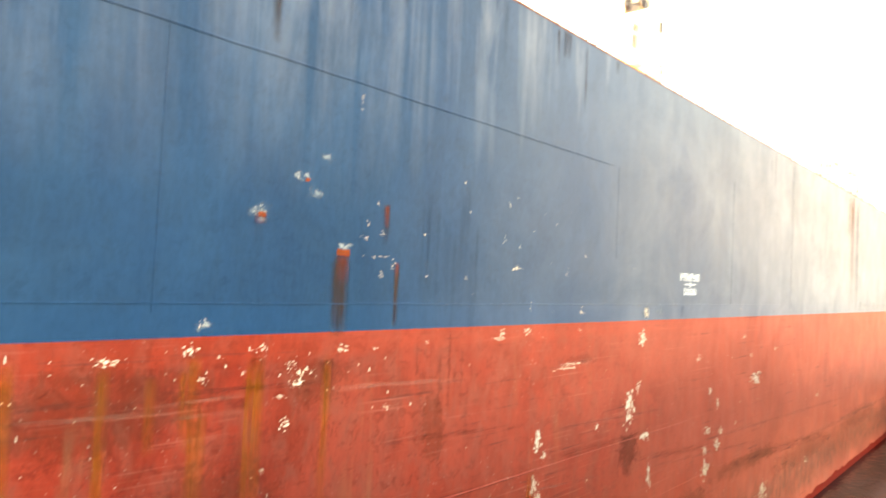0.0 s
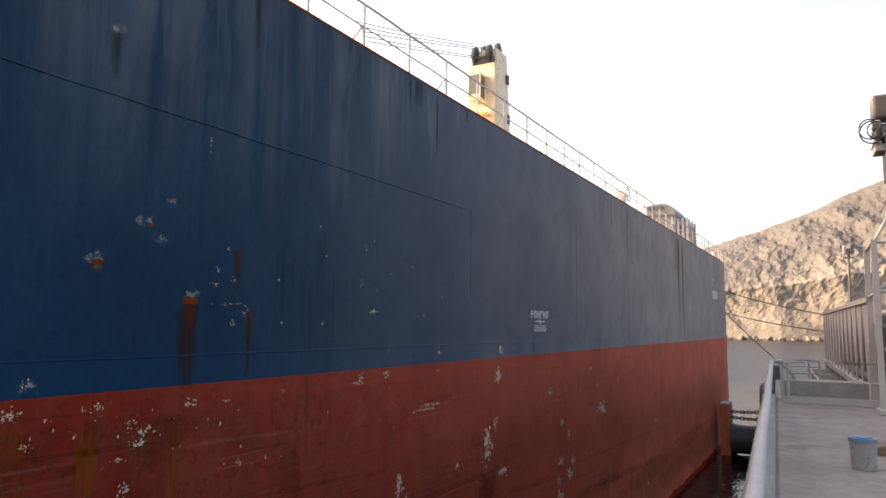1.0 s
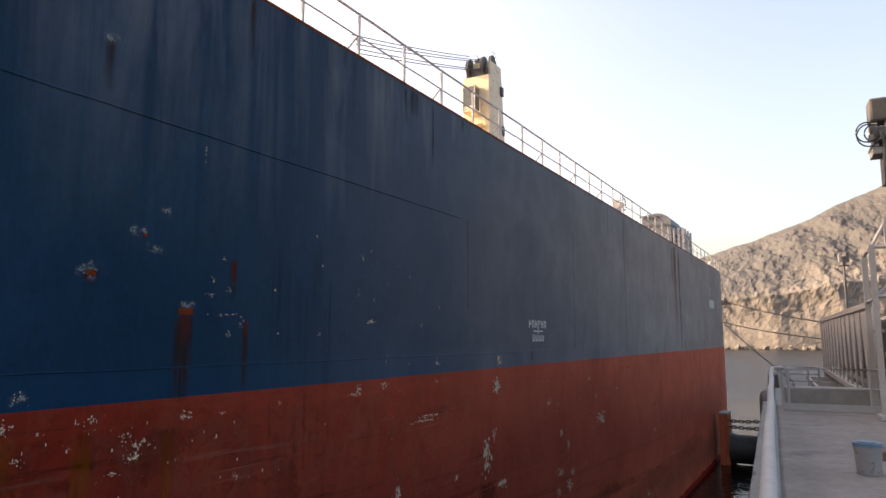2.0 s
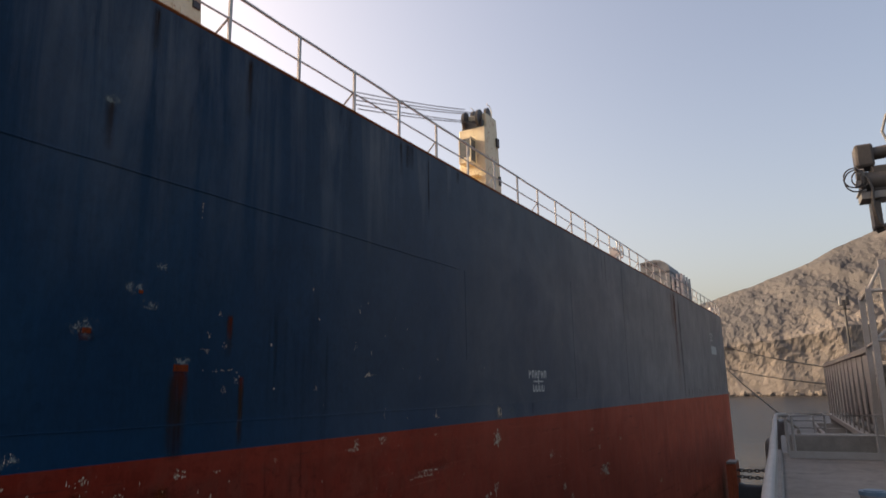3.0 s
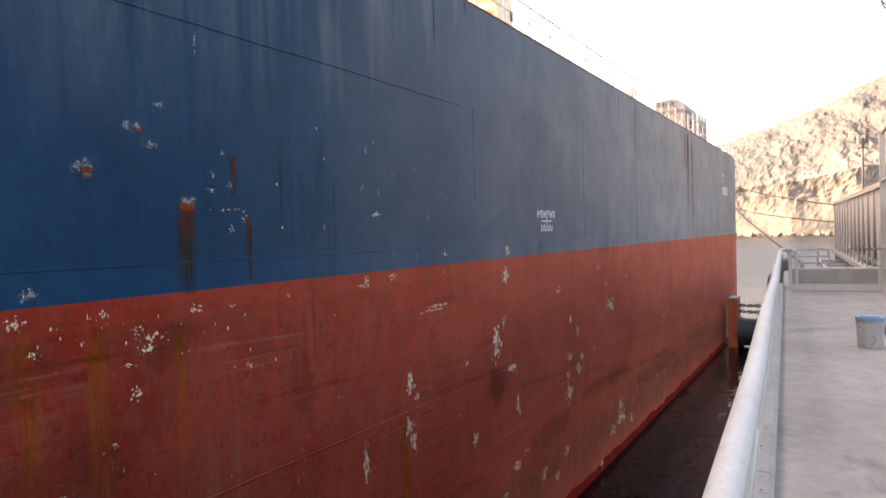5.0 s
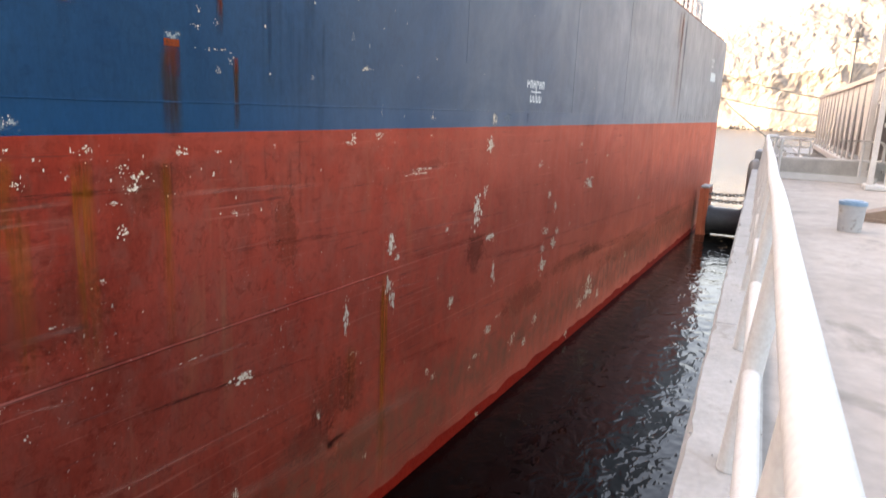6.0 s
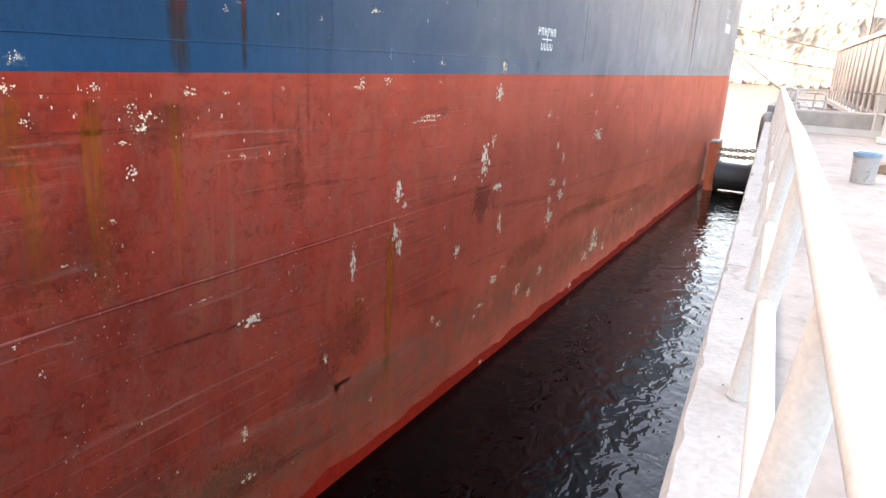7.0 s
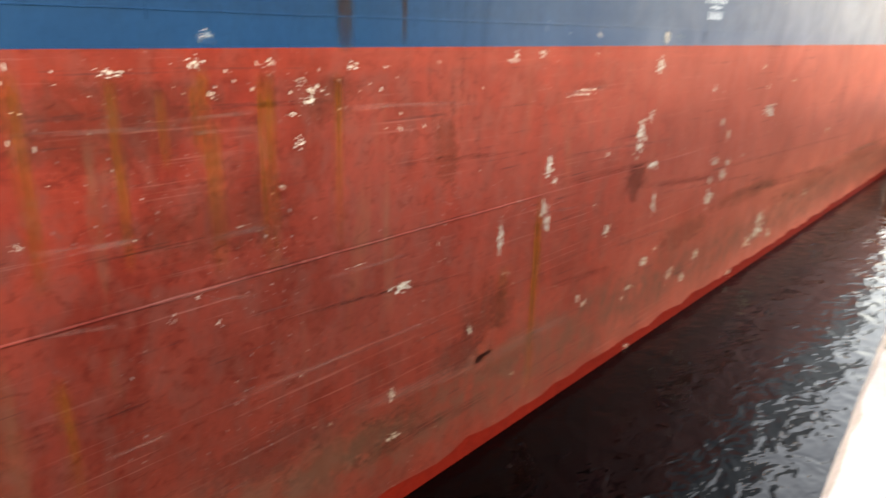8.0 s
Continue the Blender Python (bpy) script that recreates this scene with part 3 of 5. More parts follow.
def make_chips():
    """Paint flaked off to the undercoat; rows of y, z, width, height."""
    red_high = ((9.03, 8.17, .30, .22), (8.93, 8.02, .30, .16), (8.85, 8.28, .19, .10), (8.75, 7.44, .22, .18), (8.64, 7.83, .23, .06), (8.31, 8.58, .14, .11),
                (14.01, 8.62, .22, .14), (14.94, 8.63, .29, .14), (13.89, 8.50, .41, .09), (10.84, 7.45, .12, .07), (8.41, 6.82, .08, .08),
                (15.47, 6.21, .30, .52), (15.74, 5.82, .20, .19), (15.38, 5.20, .20, .50), (20.56, 8.30, .30, .37), (24.69, 7.47, .26, .27))
    red_low = ((19.90, 6.43, .70, .78), (20.81, 5.55, .50, .24), (21.17, 4.41, .30, .85), (18.11, 6.15, .22, .18), (25.73, 6.36, .24, .33),
               (26.46, 5.88, .28, .34), (30.46, 6.42, .70, .43), (26.47, 4.47, .60, .40), (25.51, 3.76, .60, .58), (31.63, 1.9, .70, .69),
               (20.32, 6.94, .18, .36), (10.87, 4.56, .48, .23), (6.16, 8.5, .30, .12), (4.9, 6.68, .14, .12), (7.2, 8.6, .2, .2), (14.18, 3.95, .16, .13), (6.57, 5.27, .13, .16), (6.95, 5.51, .13, .11),
               (12.96, 3.04, .16, .18), (10.65, 2.40, .14, .32), (9.16, 2.47, .09, .08), (10.72, 1.49, .36, .17), (14.57, 1.35, .12, .12))
    red_near = ((8.27, 8.58, 0.17, 0.11), (7.40, 8.19, 0.17, 0.11), (8.75, 8.32, 0.12, 0.09), (8.63, 7.86, 0.23, 0.04), (10.76, 7.48, 0.10, 0.09), (10.49, 7.49, 0.06, 0.04), (8.38, 6.83, 0.06, 0.03),
                (8.24, 6.75, 0.06, 0.02), (8.99, 6.24, 0.05, 0.03), (11.08, 4.53, 0.16, 0.17), (12.90, 3.03, 0.18, 0.22), (14.02, 4.01, 0.18, 0.09), (13.80, 4.88, 0.20, 0.75), (10.58, 2.48, 0.18, 0.15),
                (7.23, 5.01, 0.09, 0.12), (11.75, 8.52, 0.11, 0.06), (10.47, 8.48, 0.16, 0.07), (9.77, 8.49, 0.26, 0.13), (7.63, 8.47, 0.15, 0.07), (7.72, 6.37, 0.21, 0.04), (9.82, 5.25, 0.39, 0.05))
    red_middle = ((17.17, 8.59, 0.27, 0.07), (20.52, 8.26, 0.46, 0.35), (15.42, 6.13, 0.33, 0.37), (15.74, 5.81, 0.15, 0.22), (15.57, 4.86, 0.22, 0.61), (20.38, 6.99, 0.23, 0.26), (18.08, 6.14, 0.19, 0.12),
                  (20.87, 5.52, 0.45, 0.25), (24.56, 7.47, 0.21, 0.21), (25.73, 6.33, 0.36, 0.27), (26.44, 5.78, 0.38, 0.19), (25.59, 5.05, 0.83, 0.26), (26.83, 4.87, 0.39, 0.25), (25.43, 4.41, 0.41, 0.34),
                  (25.43, 3.87, 0.53, 0.35), (30.47, 6.35, 1.14, 0.44), (29.09, 8.04, 0.37, 0.14), (29.89, 7.33, 0.31, 0.14), (32.97, 7.42, 0.37, 0.13), (40.03, 4.80, 0.55, 0.23))
    red_foot = ((31.73, 1.40, 1.09, 0.73), (30.57, 1.15, 0.68, 0.44), (33.30, 0.90, 0.50, 0.42), (18.48, 4.08, 0.33, 0.33), (21.01, 2.56, 0.42, 0.31), (23.04, 1.68, 0.35, 0.34), (24.16, 1.24, 0.33, 0.36),
                (25.08, 1.83, 0.41, 0.41), (20.14, 1.97, 0.47, 0.13), (19.86, 1.73, 0.23, 0.15), (20.56, -0.06, 0.25, 0.24), (17.66, 2.21, 0.22, 0.20), (14.56, 1.32, 0.16, 0.17), (17.32, 2.43, 0.24, 0.26),
                (28.92, 0.19, 0.39, 0.27), (28.33, 4.96, 0.29, 0.14), (16.82, 7.80, 0.91, 0.05), (16.56, 7.72, 1.04, 0.05), (21.73, 2.83, 0.36, 0.12), (38.08, 1.92, 0.64, 0.26))
    blue = ((10.38, 10.89, .09, .07), (10.20, 10.54, .10, .16), (10.51, 10.40, .09, .13), (10.09, 10.31, .18, .07), (10.51, 10.0, .59, .05),
            (10.53, 9.69, .12, .11), (10.79, 9.85, .10, .11), (12.82, 11.01, .09, .08), (14.09, 11.29, .10, .14), (13.94, 10.55, .12, .17),
            (14.41, 9.98, .36, .10), (16.46, 9.94, .15, .16), (11.65, 9.71, .07, .08), (12.75, 9.71, .08, .11), (14.99, 9.13, .13, .20),
            (17.15, 9.02, .22, .17), (11.55, 10.46, .06, .06), (17.29, 10.38, .12, .11), (9.93, 12.57, .05, .22), 
            (7.36, 8.94, .10, .12), (20.69, 9.0, .3, .3))
    for rows, seed in ((red_high, 1), (red_low, 2), (blue, 3), (red_near, 4), (red_middle, 5), (red_foot, 6)):
        for k, (y, z, w, h) in enumerate(rows):
            rng = random.Random(seed * 100 + k)
            area = w * h
            many = 1 if area < 0.006 else 9 if area < 0.03 else 26 if area < 0.09 else 50
            bm = B()
            blob(bm, rng, y, z, w, h, 0.004, many)
            if many > 1:
                tagged(part("flaked_paint", bm, CHIP, ship, "pale flakes of bare undercoat"), kind="stuff")
            else:
                part("paint_chip", bm, CHIP, ship, "pale flake of bare undercoat")
    bm = B()
    box(bm, -0.002, 0.004, 61.2, 63.8, 12.04, 12.69)
    part("white_patch", bm, MARK, ship, "white rectangle of paint")
    # sprinkled specks below the paint line and over the bow end of the side
    rng = random.Random(41)
    for y0, y1, z0, z1, count in ((5.0, 11.2, 8.1, 8.62, 24), (5.0, 12, 7.2, 8.3, 12), (5, 26, 0.8, 8.4, 26), (24, 44, 1.5, 7.5, 80), (10, 40, 9.0, 12.5, 40)):
        bm = B()
        for k in range(count):
            blob(bm, rng, rng.uniform(y0, y1), rng.uniform(z0, z1), rng.uniform(0.015, 0.05) * (1 + (y0 > 20)), rng.choice((0.015, 0.03, 0.06, 0.1)), 0.004, 1)
        tagged(part("paint_specks", bm, CHIP, ship, "small scattered paint chips"), kind="stuff")


make_chips()


def make_stains():
    """Runs and rubs on the ship's side; rows of y, z of the middle, width, height, material."""
    rows = [
        # rust runs down the blue, each from a scar
        (9.66, 9.36, .40, 1.36, RUST_DARK), (9.66, 9.36, .30, 1.30, RUST_DARK), (9.62, 9.3, .5, 1.2, DIRT_RUN), (10.89, 9.32, .12, 1.0, RUST_DARK), (9.69, 9.80, .30, .50, RUST_RED), (10.89, 9.35, .17, 1.1, RUST_DARK), (10.89, 9.80, .13, .25, RUST_RED),
        (10.59, 10.55, .18, .7, RUST_DARK), (10.6, 10.7, .14, .4, RUST_RED), (11.63, 10.29, .14, 1.45, DIRT_RUN), (8.13, 10.2, .22, .7, DIRT_RUN), (8.16, 10.44, .24, .18, RUST_RED),
        (47.3, 12.2, 1.3, 6.7, RUST_RUN), (46.5, 14.3, .8, 2.4, RUST_RUN), (47.5, 13.8, .7, 3.4, RUST_RUN), (47.4, 14.7, .6, 1.6, RUST_RED), (48.7, 12.0, .7, 6.6, RUST_DARK), (8.23, 13.4, .2, .8, RUST_DARK), (13.34, 15.2, .18, .75, DIRT_RUN), (16.06, 15.25, .5, .65, RUST_DARK),
        (9.59, 13.9, .12, .6, DIRT_RUN), (20.72, 8.98, .2, .36, RUST_DARK), (23.22, 9.0, .25, .36, RUST_DARK),
    ]
    low = [
        (8.20, 6.95, .40, 3.1, RUST_RUN), (8.24, 8.2, .3, .5, RUST_RED), (9.48, 7.0, .24, 2.9, RUST_RUN), (9.5, 8.12, .2, .45, RUST_RED), (15.25, 3.1, .46, 5.0, RUST_RUN), (15.3, 4.6, .34, 2.0, RUST_RUN),
        (13.99, 3.45, .45, 1.5, RUST_RUN), (14.0, 3.2, 1.5, 2.0, DARK_SCUFF), (7.27, 7.9, .3, 1.3, RUST_RUN), (7.15, 7.9, .2, .9, RUST_RUN), (7.36, 6.8, .34, 2.2, RUST_RUN), (6.12, 7.3, .22, 2.5, RUST_RUN),
        (15.2, 2.8, .32, 4.6, RUST_RUN), (15.24, 3.5, .22, 3.6, RUST_RUN), (9.5, 7.4, .2, 1.9, RUST_RUN), (8.2, 7.4, .32, 1.9, RUST_RUN), (6.14, 7.6, .18, 1.7, RUST_RUN),
        (5.1, 7.3, .28, 2.6, RUST_RUN), (5.12, 4.1, .28, 1.8, RUST_RUN), (6.72, 7.8, .2, 1.0, RUST_RUN), (19.9, 5.2, 2.2, 1.9, DARK_SCUFF), (14.37, 1.9, 3.6, 1.3, OCHRE_SCUFF), (12.6, 2.6, 2.4, 1.4, DARK_SCUFF),
    ]
    far = [
        (6.2, 7.95, 4.6, 1.7, GRIME), (7.4, 6.5, 4.2, 1.8, GRIME), (9.4, 8.0, 1.6, 1.2, GRIME),
        (13.4, 3.3, 2.2, 2.4, GRIME), (10.4, 1.6, 3.4, 1.6, GRIME), (12.0, 6.9, 1.0, 2.6, GRIME), (19.9, 5.3, 1.9, 1.5, GRIME),
        (23.9, 2.9, 6.6, 1.5, OCHRE_SCUFF), (30, 3.3, 12, 1.1, OCHRE_SCUFF), (38, 2.4, 16, 1.7, OCHRE_SCUFF), (50, 2.6, 16, 1.9, OCHRE_SCUFF), (17.2, 7.9, 2.2, .34, DARK_SCUFF),
        (9.5, 1.7, 5, 1.3, OCHRE_SCUFF), (8.0, 2.5, 4, 1.5, DARK_SCUFF),
    ]
    pale = [
        (7.39, 8.92, .34, .28, PALE_SCUFF), (20.69, 8.98, .8, .55, PALE_SCUFF), (21.6, 9.0, .9, .42, PALE_SCUFF), (8.12, 10.53, .62, .34, PALE_SCUFF), (9.3, 11.5, .4, .22, PALE_SCUFF), (8.82, 11.13, .46, .24, PALE_SCUFF), (9.71, 10.13, .52, .18, PALE_SCUFF),
        (8.23, 13.77, .42, .28, PALE_SCUFF), (9.1, 10.9, .4, .25, PALE_SCUFF),
    ]
    k = 0
    for group in (rows, low, far, pale):
        for y, z, w, h, mat in group:
            bm = B()
            skin(bm, y - w / 2, y + w / 2, z - h / 2, z + h / 2, 0.0022 + 0.00004 * k)
            o = part("stain", bm, mat, ship)
            o["label"] = "rust run" if "rust" in mat.name else "grime run" if "dirt" in mat.name else "rubbed patch"
            k += 1
    rng = random.Random(31)
    for k in range(10):
        y, w = 11.55 + 0.17 * k + rng.uniform(-.05, .05), rng.uniform(.08, .30)
        for z1, h in ((11.6 - rng.uniform(0, 1.2), rng.uniform(1.2, 2.6)), (8.7 - rng.uniform(0, .9), rng.uniform(.8, 2.0))):
            bm = B()
            skin(bm, y - w / 2, y + w / 2, z1 - h, z1, 0.0026 + 0.00003 * k)
            part("stain", bm, DIRT_RUN, ship, "grime run")
    # scrapes along the side, from fenders and tugs: y, z at each end, breadth
    pale_lines = ((9.35, 7.89, 13.0, 7.75, .10), (6.4, 7.87, 8.05, 7.94, .08), (7.0, 7.73, 8.1, 7.70, .07), (7.1, 6.27, 8.1, 6.27, .10), (9.0, 5.17, 11.1, 5.17, .09),
                  (7.1, 5.41, 7.9, 5.25, .06), (6.8, 3.71, 12.1, 3.62, .17), (9.6, 2.5, 13.4, 2.1, .34), (13.2, 2.1, 17.2, 2.11, .36), (18.4, 3.52, 22.5, 3.33, .12))
    more_lines = ((16.4, 6.34, 22.2, 6.15, .07), (15.7, 7.77, 18.0, 7.82, .12), (15.2, 5.13, 18.4, 4.9, .09), (24, 4.78, 47, 4.05, .16), (21.2, 4.62, 31, 3.9, .14),
                  (34, 3.05, 61, 2.72, .3), (5.0, 7.88, 6.9, 7.83, .07), (5.0, 6.54, 6.35, 6.46, .13), (4.9, 5.57, 5.9, 5.42, .08), (5.3, 3.62, 6.4, 3.6, .08), (7.0, 2.18, 8.5, 2.14, .09))
    # the first row draws the dark line just above the red weld seam
    dark_lines = ((4.5, 5.606, 16, 5.606, .05), (5.4, 6.35, 8.3, 6.27, .12), (8.0, 4.76, 11.3, 4.5, .09), (4.4, 4.32, 6.5, 4.2, .16), (8.8, 4.75, 13, 4.3, .12), (16, 5.7, 20.2, 5.62, .2), (9.5, 1.4, 14, 1.1, .35),
                  (15.5, 3.2, 19, 2.9, .22), (20, 5.0, 27, 4.4, .25), (6.7, 8.05, 9.4, 8.0, .09), (10.5, 6.9, 15, 6.6, .12), (26, 3.6, 42, 2.7, .4))
    rng = random.Random(19)
    for lines, mat, lab in ((pale_lines, PINK_RUB, "pale scrape"), (more_lines, PINK_RUB, "pale scrape"), (dark_lines, DARK_RUB, "dark rub mark")):
        for k, (ya, za, yb, zb, h) in enumerate(lines):
            bm = B()
            skin(bm, ya, yb, -h / 2, h / 2, 0.0034 + 0.00003 * k)
            for v in bm.verts:
                v.co.z += za + (zb - za) * (v.co.y - ya) / (yb - ya)
            part("scrape", bm, mat, ship, lab)
    # scars of welded-on lugs at the head of the larger runs
    for y, z, w, h in ((9.69, 10.03, .26, .10), (8.17, 10.49, .12, .07), (8.93, 11.09, .07, .05)):
        bm = B()
        box(bm, -0.01, 0.012, y - w / 2, y + w / 2, z - h / 2, z + h / 2, 0.006)
        part("lug_scar", bm, SCAR, ship, "rusty scar of a cut-off lug")
    # dark drips over the paint line and under the deck edge
    rng = random.Random(9)
    for k in range(46):
        y = rng.uniform(4, 60)
        bm = B()
        h, w = rng.uniform(0.3, 1.8), rng.uniform(0.05, 0.22)
        skin(bm, y - w / 2, y + w / 2, DECK_Z - 0.05 - h, DECK_Z - 0.05, 0.005)
        part("stain", bm, DIRT_RUN if k % 3 else RUST_DARK, ship, "run from the deck edge")
    for k in range(14):
        y = 50 + k * 0.95 + rng.uniform(-.2, .2)
        bm = B()
        skin(bm, y - .12, y + .12, BOOT_Z + 0.1, BOOT_Z + rng.uniform(.45, .75), 0.006)
        part("stain", bm, RUST_DARK, ship, "rust run")


make_stains()


def make_marks():
    """Tank marks too small to read: short white bars in two rows with a cross between them."""
    for y0, z0, k in ((23.0, 9.95, 1.0), (60.8, 13.49, 1.1)):
        mark = new("tank_mark")
        mark.parent = ship
        mark["label"] = "small white painted tank mark"
        bm = B()
        for i in range(6):
            y = y0 + 0.26 * i * k
            box(bm, -0.002, 0.004, y, y + 0.05, z0, z0 + 0.24)
            box(bm, -0.002, 0.004, y + 0.05, y + 0.15, z0 + (0.19 if i % 2 else 0.1), z0 + (0.24 if i % 2 else 0.15))
            box(bm, -0.002, 0.004, y + 0.13, y + 0.18, z0 + (0.0 if i % 3 else 0.1), z0 + 0.22)
        part("upper_bars", bm, MARK, mark)
        bm = B()
        box(bm, -0.002, 0.004, y0 + 0.35, y0 + 1.2, z0 - 0.13, z0 - 0.09)
        box(bm, -0.002, 0.004, y0 + 0.75, y0 + 0.80, z0 - 0.2, z0 + 0.02)
        part("divider", bm, MARK, mark)
        bm = B()
        for i in range(4):
            y = y0 + 0.3 + 0.26 * i * k
            box(bm, -0.002, 0.004, y, y + 0.05, z0 - 0.44, z0 - 0.22)
            box(bm, -0.002, 0.004, y + 0.05, y + 0.15, z0 - 0.44, z0 - 0.39)
            box(bm, -0.002, 0.004, y + 0.15, y + 0.19, z0 - 0.4, z0 - 0.24)
        part("lower_bars", bm, MARK, mark)


make_marks()


def make_ship_rail():
    rail = thing("ship_railing", "thin white two-bar steel railing along the ship's deck edge", "railing")
    x0, h = -0.12, 1.02
    ys = [12.175 + 1.8 * k for k in range(-12, 34)]
    zb = DECK_Z + 0.021
    bm = B()
    box(bm, -0.026, 0.026, -0.03, 0.03, 0, h, 0.006)
    tube(bm, (0, 0, h - 0.02), (0, 0, h + 0.02), 0.03, 8)
    post = part("post", bm, SHIPWHITE, rail, loc=pose(x0 + side_x(ys[0]), ys[0], zb))
    for y in ys[1:]:
        twin(post, pose(x0 + side_x(y), y, zb))
    bm = B()
    tube(bm, (-0.32, -0.22, 0), (0, 0, 0.55), 0.022, 6)
    stay = None
    for k, y in enumerate(ys):
        if k % 2 == 1:
            m = pose(x0 + side_x(y), y, zb)
            if stay is None:
                stay = part("stay", bm, SHIPWHITE, rail, loc=m)
            else:
                twin(stay, m)
    for hz, r, nm in ((h, 0.03, "top_bar"), (0.50, 0.02, "middle_bar")):
        bm = B()
        pipe(bm, [(x0 + side_x(y), y, zb + hz + (0.006 * math.sin(y * 3.1))) for y in np.linspace(ys[0], ys[-1], 140)], r, 8)
        part(nm, bm, SHIPWHITE, rail, smooth=True)


make_ship_rail()


def make_crane(y):
    """A deck crane: tapered tower on a round pedestal, cab, sheaves on top, ladders, jib laid flat aft, luffing wires."""
    crane = thing("deck_crane", "cream rust-streaked ship's deck crane on the centreline", "crane", pose(-14.75, y, DECK_Z + 0.02), "deck cranes")
    bm = B()
    tube(bm, (0, 0, 0), (0, 0, 7.2), 1.75, 36)
    tube(bm, (0, 0, 7.0), (0, 0, 7.4), 2.0, 36)
    part("pedestal", bm, CREAM, crane, smooth=True)
    bm = B()
    box(bm, -1.55, 1.55, -1.15, 1.75, 7.42, 16.6, 0.10)
    for v in bm.verts:
        k = (v.co.z - 7.42) / 9.2
        v.co.x *= 1 - 0.16 * k
        if v.co.y > 0:
            v.co.y *= 1 - 0.32 * k
    tower = part("tower", bm, CREAM, crane)
    bm = B()
    box(bm, -1.4, 1.4, -1.75, -1.155, 7.5, 15.2, 0.06)
    part("front_cheek", bm, CREAM, crane)
    for x in (-0.75, 0.75):
        for yy, z, r in ((-1.45, 16.05, 0.78), (0.35, 16.95, 0.6)):
            bm = B()
            tube(bm, (x - 0.14, yy, z), (x + 0.14, yy, z), r, 24)
            tube(bm, (x - 0.2, yy, z), (x + 0.2, yy, z), r * 0.3, 12)
            part("sheave", bm, GREASE, crane, smooth=True)
    bm = B()
    box(bm, -1.1, 1.1, -1.7, -1.2, 15.2, 15.9, 0.05)
    part("sheave_block", bm, GREASE, crane)
    bm = B()
    box(bm, -1.0, 1.0, 0.1, 0.6, 16.6, 17.0, 0.05)
    part("sheave_block", bm, GREASE, crane)
    # operator's cab on the near face
    cab = new("cab")
    cab.parent = crane
    bm = B()
    box(bm, -0.85, 0.45, -2.9, -1.76, 11.9, 12.05, 0.02)
    box(bm, -0.85, 0.45, -2.9, -1.76, 14.0, 14.15, 0.02)
    for x in (-0.85, 0.37):
        for yy in (-2.9, -1.84):
            box(bm, x, x + 0.08, yy, yy + 0.08, 12.05, 14.0)
    box(bm, -0.85, 0.45, -2.86, -2.82, 12.05, 12.4)
    part("cab_frame", bm, CREAM, cab)
    bm = B()
    box(bm, 0.39, 0.41, -2.82, -1.85, 12.1, 13.98)
    part("side_pane", bm, GLASS, cab)
    bm = B()
    box(bm, -0.76, 0.36, -2.88, -2.86, 12.4, 13.98)
    part("front_pane", bm, GLASS, cab)
    # platforms, ladder and guard rails
    for z in (9.4, 10.8):
        bm = B()
        box(bm, -0.9, 1.0, -2.7, -1.76, z, z + 0.06)
        part("platform", bm, CREAM, crane)
        for k in range(4):
            bm = B()
            tube(bm, (0.98, -2.68 + 0.3 * k, z + 0.06), (0.98, -2.68 + 0.3 * k, z + 0.85), 0.03, 6)
            part("guard_post", bm, CREAM, crane)
        bm = B()
        tube(bm, (0.98, -2.7, z + 0.85), (0.98, -1.76, z + 0.85), 0.03, 6)
        part("guard_bar", bm, CREAM, crane)
    bm = B()
    for yy in (-0.3, 0.15):
        tube(bm, (1.72, yy, 7.5), (1.62, yy, 10.2), 0.035, 6)
    for k in range(9):
        tube(bm, (1.71 - 0.01 * k, -0.3, 7.7 + 0.28 * k), (1.71 - 0.01 * k, 0.15, 7.7 + 0.28 * k), 0.025, 6)
    part("ladder", bm, CREAM, crane)
    for yy, z, w in ((0.75, 14.0, 0.5), (0.95, 10.6, 0.45)):
        bm = B()
        box(bm, 1.30, 1.56, yy, yy + w, z, z + 0.8, 0.03)
        part("vent", bm, GREASE, crane)
    bm = B()
    pipe(bm, [(0.9, 1.0, 16.6), (0.9, 1.0, 17.4), (0.9, 0.7, 17.75), (0.9, 0.0, 17.8)], 0.035, 6)
    pipe(bm, [(-0.9, 1.0, 16.6), (-0.9, 1.0, 17.4), (-0.9, 0.7, 17.75), (-0.9, 0.0, 17.8)], 0.035, 6)
    tube(bm, (-0.9, 1.0, 17.4), (0.9, 1.0, 17.4), 0.03, 6)
    part("top_guard", bm, CREAM, crane)
    # jib laid nearly level towards the next crane
    jib = new("jib")
    jib.parent = crane
    end = (0, -21.5, 7.6)
    for x in (-0.9, 0.9):
        bm = B()
        pipe(bm, [(x * 1.5, -1.6, 6.9), (x, -10, 7.3), (x * 0.5, end[1], end[2])], 0.24, 10)
        part("jib_chord", bm, CREAM, jib, smooth=True)
    for k in range(9):
        yy = -3.5 - k * 2.1
        bm = B()
        tube(bm, (-1.2 + 0.08 * k, yy, 7.0 + 0.07 * k), (1.2 - 0.08 * k, yy, 7.0 + 0.07 * k), 0.12, 8)
        part("jib_brace", bm, CREAM, jib)
